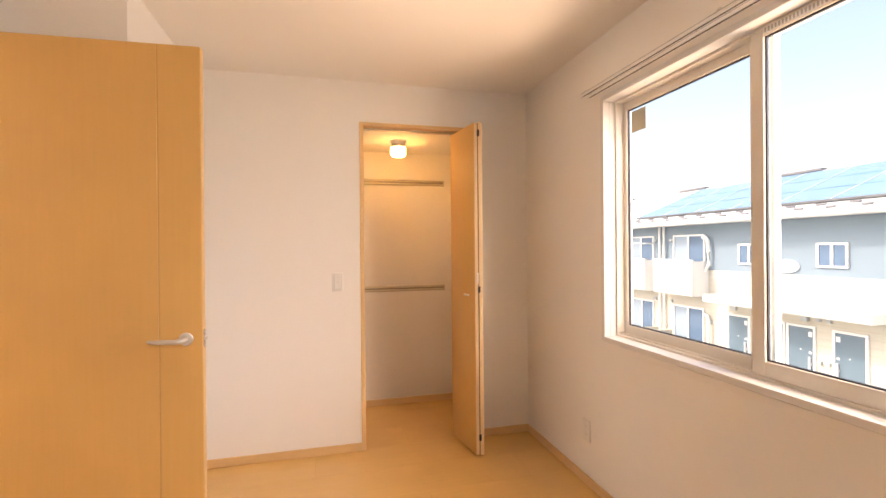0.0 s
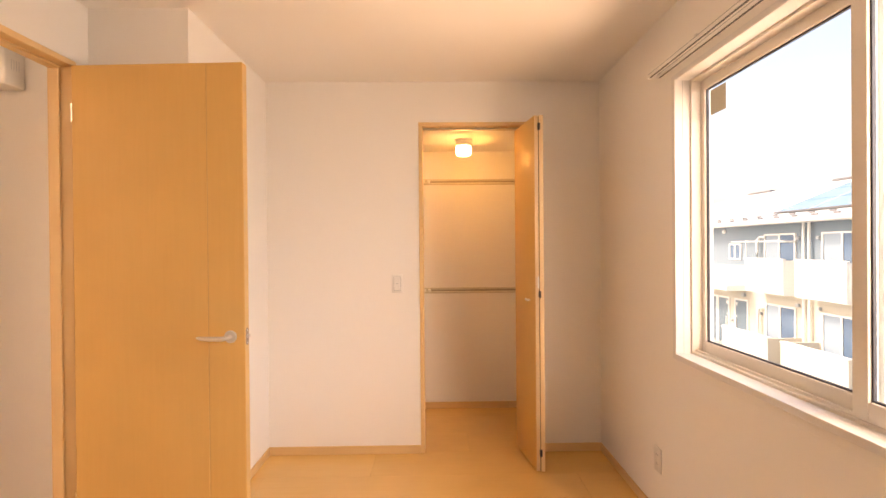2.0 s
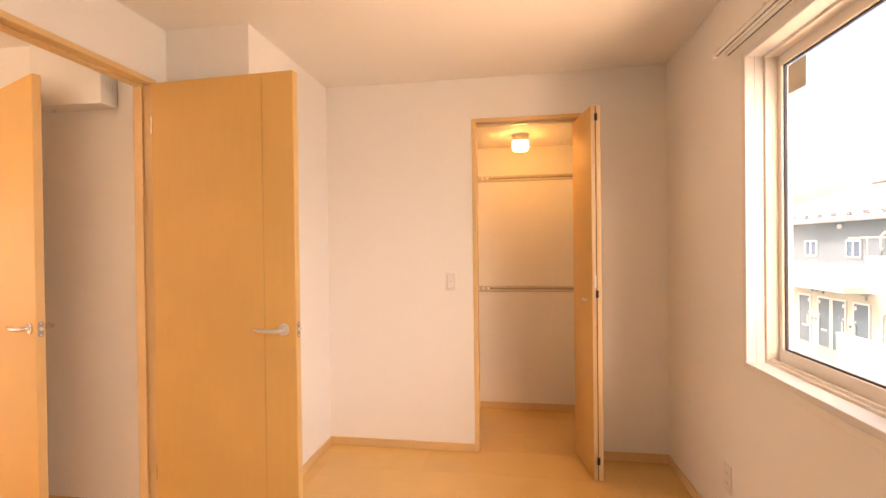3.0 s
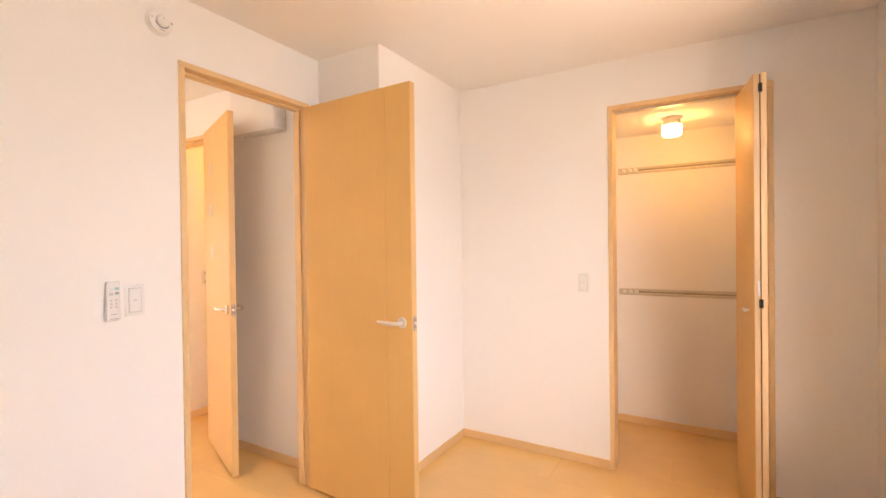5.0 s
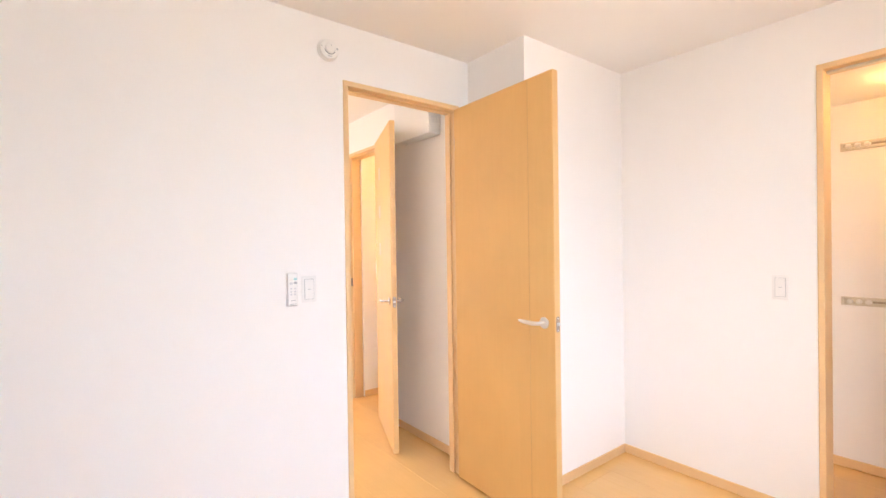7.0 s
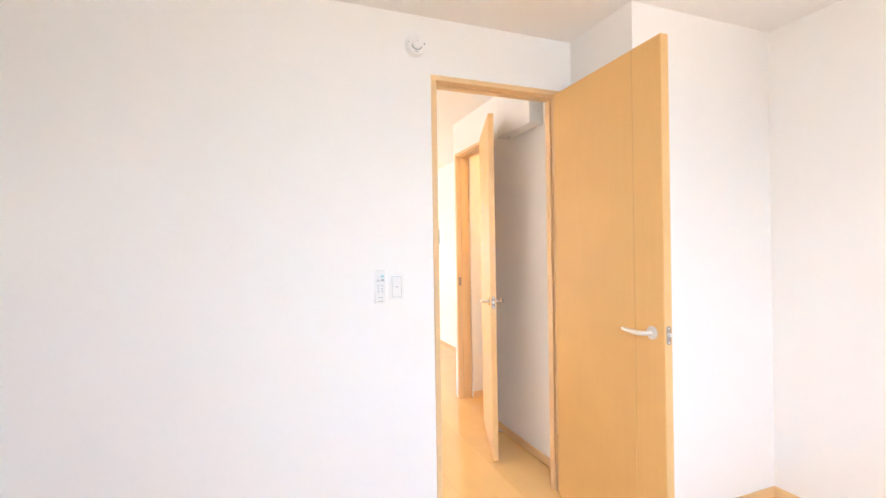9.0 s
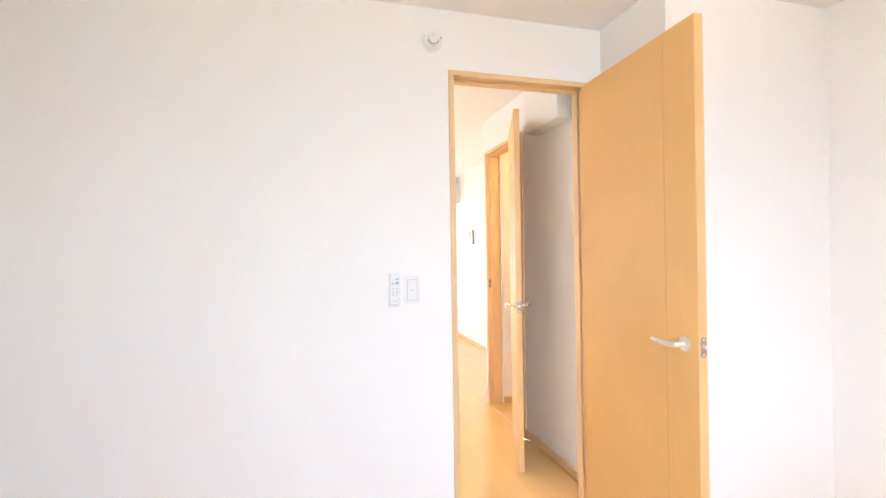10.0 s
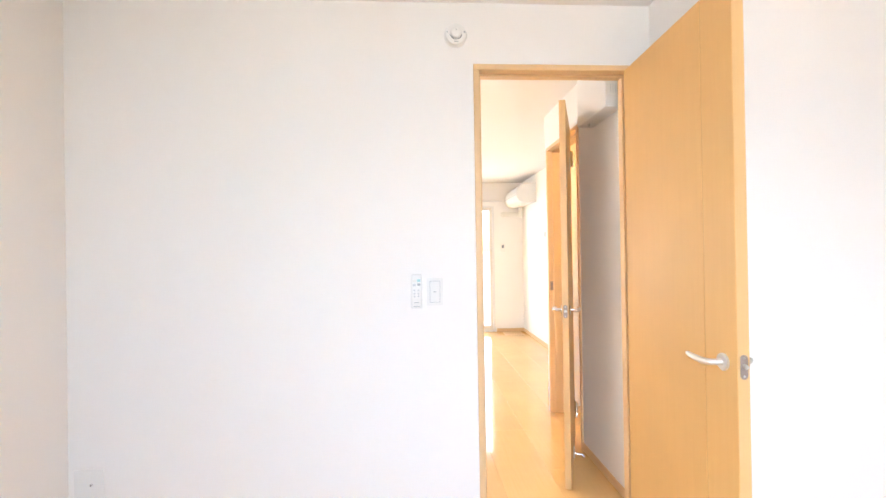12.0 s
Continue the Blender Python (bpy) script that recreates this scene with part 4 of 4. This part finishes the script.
def meter(y, z, s=0.12):
    part("wall_box", box(-0.10, 0.0, y - s, y + s, z - s * 0.8, z + s * 0.8, bevel=0.01), M_GREYP, house, "grey wall box")


for sgn in (-1, 1):
    def S(a, b):
        return (a, b) if sgn > 0 else (-b, -a)
    # upper small windows and balcony windows
    for a, b in ((3.46, 4.25), (5.94, 6.74)):
        o_window(*S(a, b), 3.80, 4.48, False)
    o_window(*S(0.55, 2.10), 3.05, 4.84, True)
    o_window(*S(0.55, 2.05), 0.35, 2.14, True)
    # balcony: solid front and sides, slab
    y0, y1 = S(0.26, 2.22)
    bal = part("balcony", box(-0.655, 0.0, y0 + 0.01, y1 - 0.01, 2.60, 2.655), M_OWHITE, house, "white balcony with solid panels")
    part("front_panel", box(-0.72, -0.66, y0, y1, 2.64, 3.87, bevel=0.006), M_OWHITE, bal)
    for k in range(8):
        part("panel_joint", box(-0.724, -0.719, y0 + 0.02, y1 - 0.02, 2.78 + 0.14 * k, 2.788 + 0.14 * k), M_CREAM, bal)
    for yy in (y0, y1 - 0.05):
        part("side_panel", box(-0.66, 0.0, yy, yy + 0.05, 2.66, 3.86), M_OWHITE, bal)
    part("cap_rail", box(-0.75, -0.63, y0 - 0.02, y1 + 0.02, 3.87, 3.92, bevel=0.01), M_OWHITE, bal)
    # drainpipes, air hose, terrace wall below
    yp = 0.12 * sgn
    part("drainpipe", cyl(bmesh.new(), (-0.10, yp, 0), (-0.10, yp, 5.2), 0.045, n=12), M_OWHITE, house, "white drainpipe")
    yh = 2.28 * sgn
    part("air_hose", sweep(bmesh.new(), [(-0.05, yh - 0.25 * sgn, 4.72), (-0.12, yh - 0.05 * sgn, 4.72), (-0.14, yh + 0.06 * sgn, 4.60), (-0.13, yh + 0.08 * sgn, 4.2), (-0.13, yh + 0.08 * sgn, 3.75), (-0.12, yh - 0.05 * sgn, 3.55), (-0.06, yh - 0.22 * sgn, 3.5)], [0.06] * 7, 10), M_OWHITE, house, "white air conditioner hose cover", smooth=True)
    part("air_hose", sweep(bmesh.new(), [(-0.05, yh - 0.2 * sgn, 1.95), (-0.12, yh, 1.92), (-0.13, yh + 0.06 * sgn, 1.75), (-0.13, yh + 0.06 * sgn, 0.5)], [0.055] * 4, 10), M_OWHITE, house, smooth=True)
    t0, t1 = S(0.30, 2.85)
    tw_ = part("terrace_wall", box(-1.25, -1.13, t0, t1, 0, 1.10), M_CREAM, house, "low cream terrace wall")
    part("cap", box(-1.28, -1.10, t0, t1, 1.10, 1.15), M_OWHITE, tw_)
    part("side", box(-1.13, 0.0, t0 if sgn > 0 else t1 - 0.1, t0 + 0.1 if sgn > 0 else t1, 0, 1.10), M_CREAM, tw_)
    # canopy over four entrance doors
    c0, c1 = S(2.95, 7.85)
    cn = part("canopy", box(-0.95, 0.0, c0, c1, 2.52, 2.78, bevel=0.01), M_OWHITE, house, "white canopy over the entrances")
    part("canopy_edge", box(-0.99, -0.95, c0, c1, 2.56, 2.74, bevel=0.008), M_OWHITE, cn)
    for (a, b), sd in (((3.10, 3.82), 1), ((4.30, 4.98), -1), ((5.15, 5.85), 1), ((6.41, 7.13), -1)):
        o_door(*S(a, b), sd * sgn)
    for y in (4.06, 6.02, 6.25):
        meter(y * sgn, 1.15, 0.06)
    for y in (6.0, 6.28):
        meter(y * sgn, 2.33, 0.06)
    meter(5.62 * sgn, 2.33, 0.10)
    meter(3.3 * sgn, 2.33, 0.10)
    for (a, z) in ((0.45, 2.25), (0.45, 4.65), (2.32, 1.7)):
        meter(a * sgn, z, 0.07)
    part("wall_light", lathe(bmesh.new(), [(0.07, 0), (0.10, 0.03), (0.09, 0.09), (0.03, 0.12)], 16, Matrix.Translation((0.0, 4.55 * sgn, 5.02)) @ Matrix.Rotation(radians(-90), 4, "Y")), M_OWHITE, house, smooth=True)
# oval name plaque between the small windows
bm = bmesh.new()
bmesh.ops.create_cone(bm, cap_ends=True, segments=40, radius1=1.0, radius2=1.0, depth=1.0,
                      matrix=Matrix.Translation((-0.02, -5.10, 3.80)) @ Matrix.Diagonal((0.05, 0.36, 0.20, 1)) @ Matrix.Rotation(radians(90), 4, "Y"))
pq = part("plaque", bm, M_OWHITE, house, "white oval plaque with grey print")
for k in range(3):
    part("print_bar", box(-0.05, -0.0455, -5.28 + 0.13 * k, -5.20 + 0.13 * k, 3.77, 3.83), M_GREYP, pq)
# laundry poles on the far balcony
po = part("laundry_pole", cyl(bmesh.new(), (-0.62, 0.30, 4.55), (-0.62, 3.2, 4.55), 0.02, n=10), M_OWHITE, house, "white laundry pole")
part("pole_arm", box(-0.66, 0.0, 0.50, 0.54, 4.50, 4.56), M_OWHITE, po)
part("pole_post", box(-0.64, -0.60, 2.28, 2.32, 3.7, 4.60), M_OWHITE, po)

# ---- flooring, laid along x, joints every 303 mm ----
floor = structure("floor", box(LX - 0.16, XE + 0.17, SY - 0.1, KB + 0.1, -0.20, -0.0045), M_SUB, "glossy pale maple board floor", "floor")
PW, PL, GAP = 0.303, 1.818, 0.0006
BOARDS = {}


def board_mesh(length, width):
    key = (round(length, 3), round(width, 3))
    if key not in BOARDS:
        bm = bmesh.new()
        bx(bm, 0, length - GAP, 0, width - GAP, -0.012, 0.0, bevel=0.0006)
        BOARDS[key] = mesh_of("board", bm, M_FLOOR)
    return BOARDS[key]


FX0, FX1, FY0, FY1 = LX - 0.15, XE + 0.10, SY - 0.09, KB + 0.09
for r in range(20):
    y = 2.012 - PW * 12 + PW * r
    off = (0.0, 0.606, 1.212)[r % 3]
    a0, a1 = max(y, FY0), min(y + PW, FY1)
    if a1 - a0 < 0.02:
        continue
    for c in range(8):
        x = -7.10 + off + PL * c
        b0, b1 = max(x, FX0), min(x + PL, FX1)
        if b1 - b0 < 0.02:
            continue
        ob = new("board", board_mesh(b1 - b0, a1 - a0))
        ob.parent = floor
        ob.matrix_basis = Matrix.Translation((b0, a0, 0))
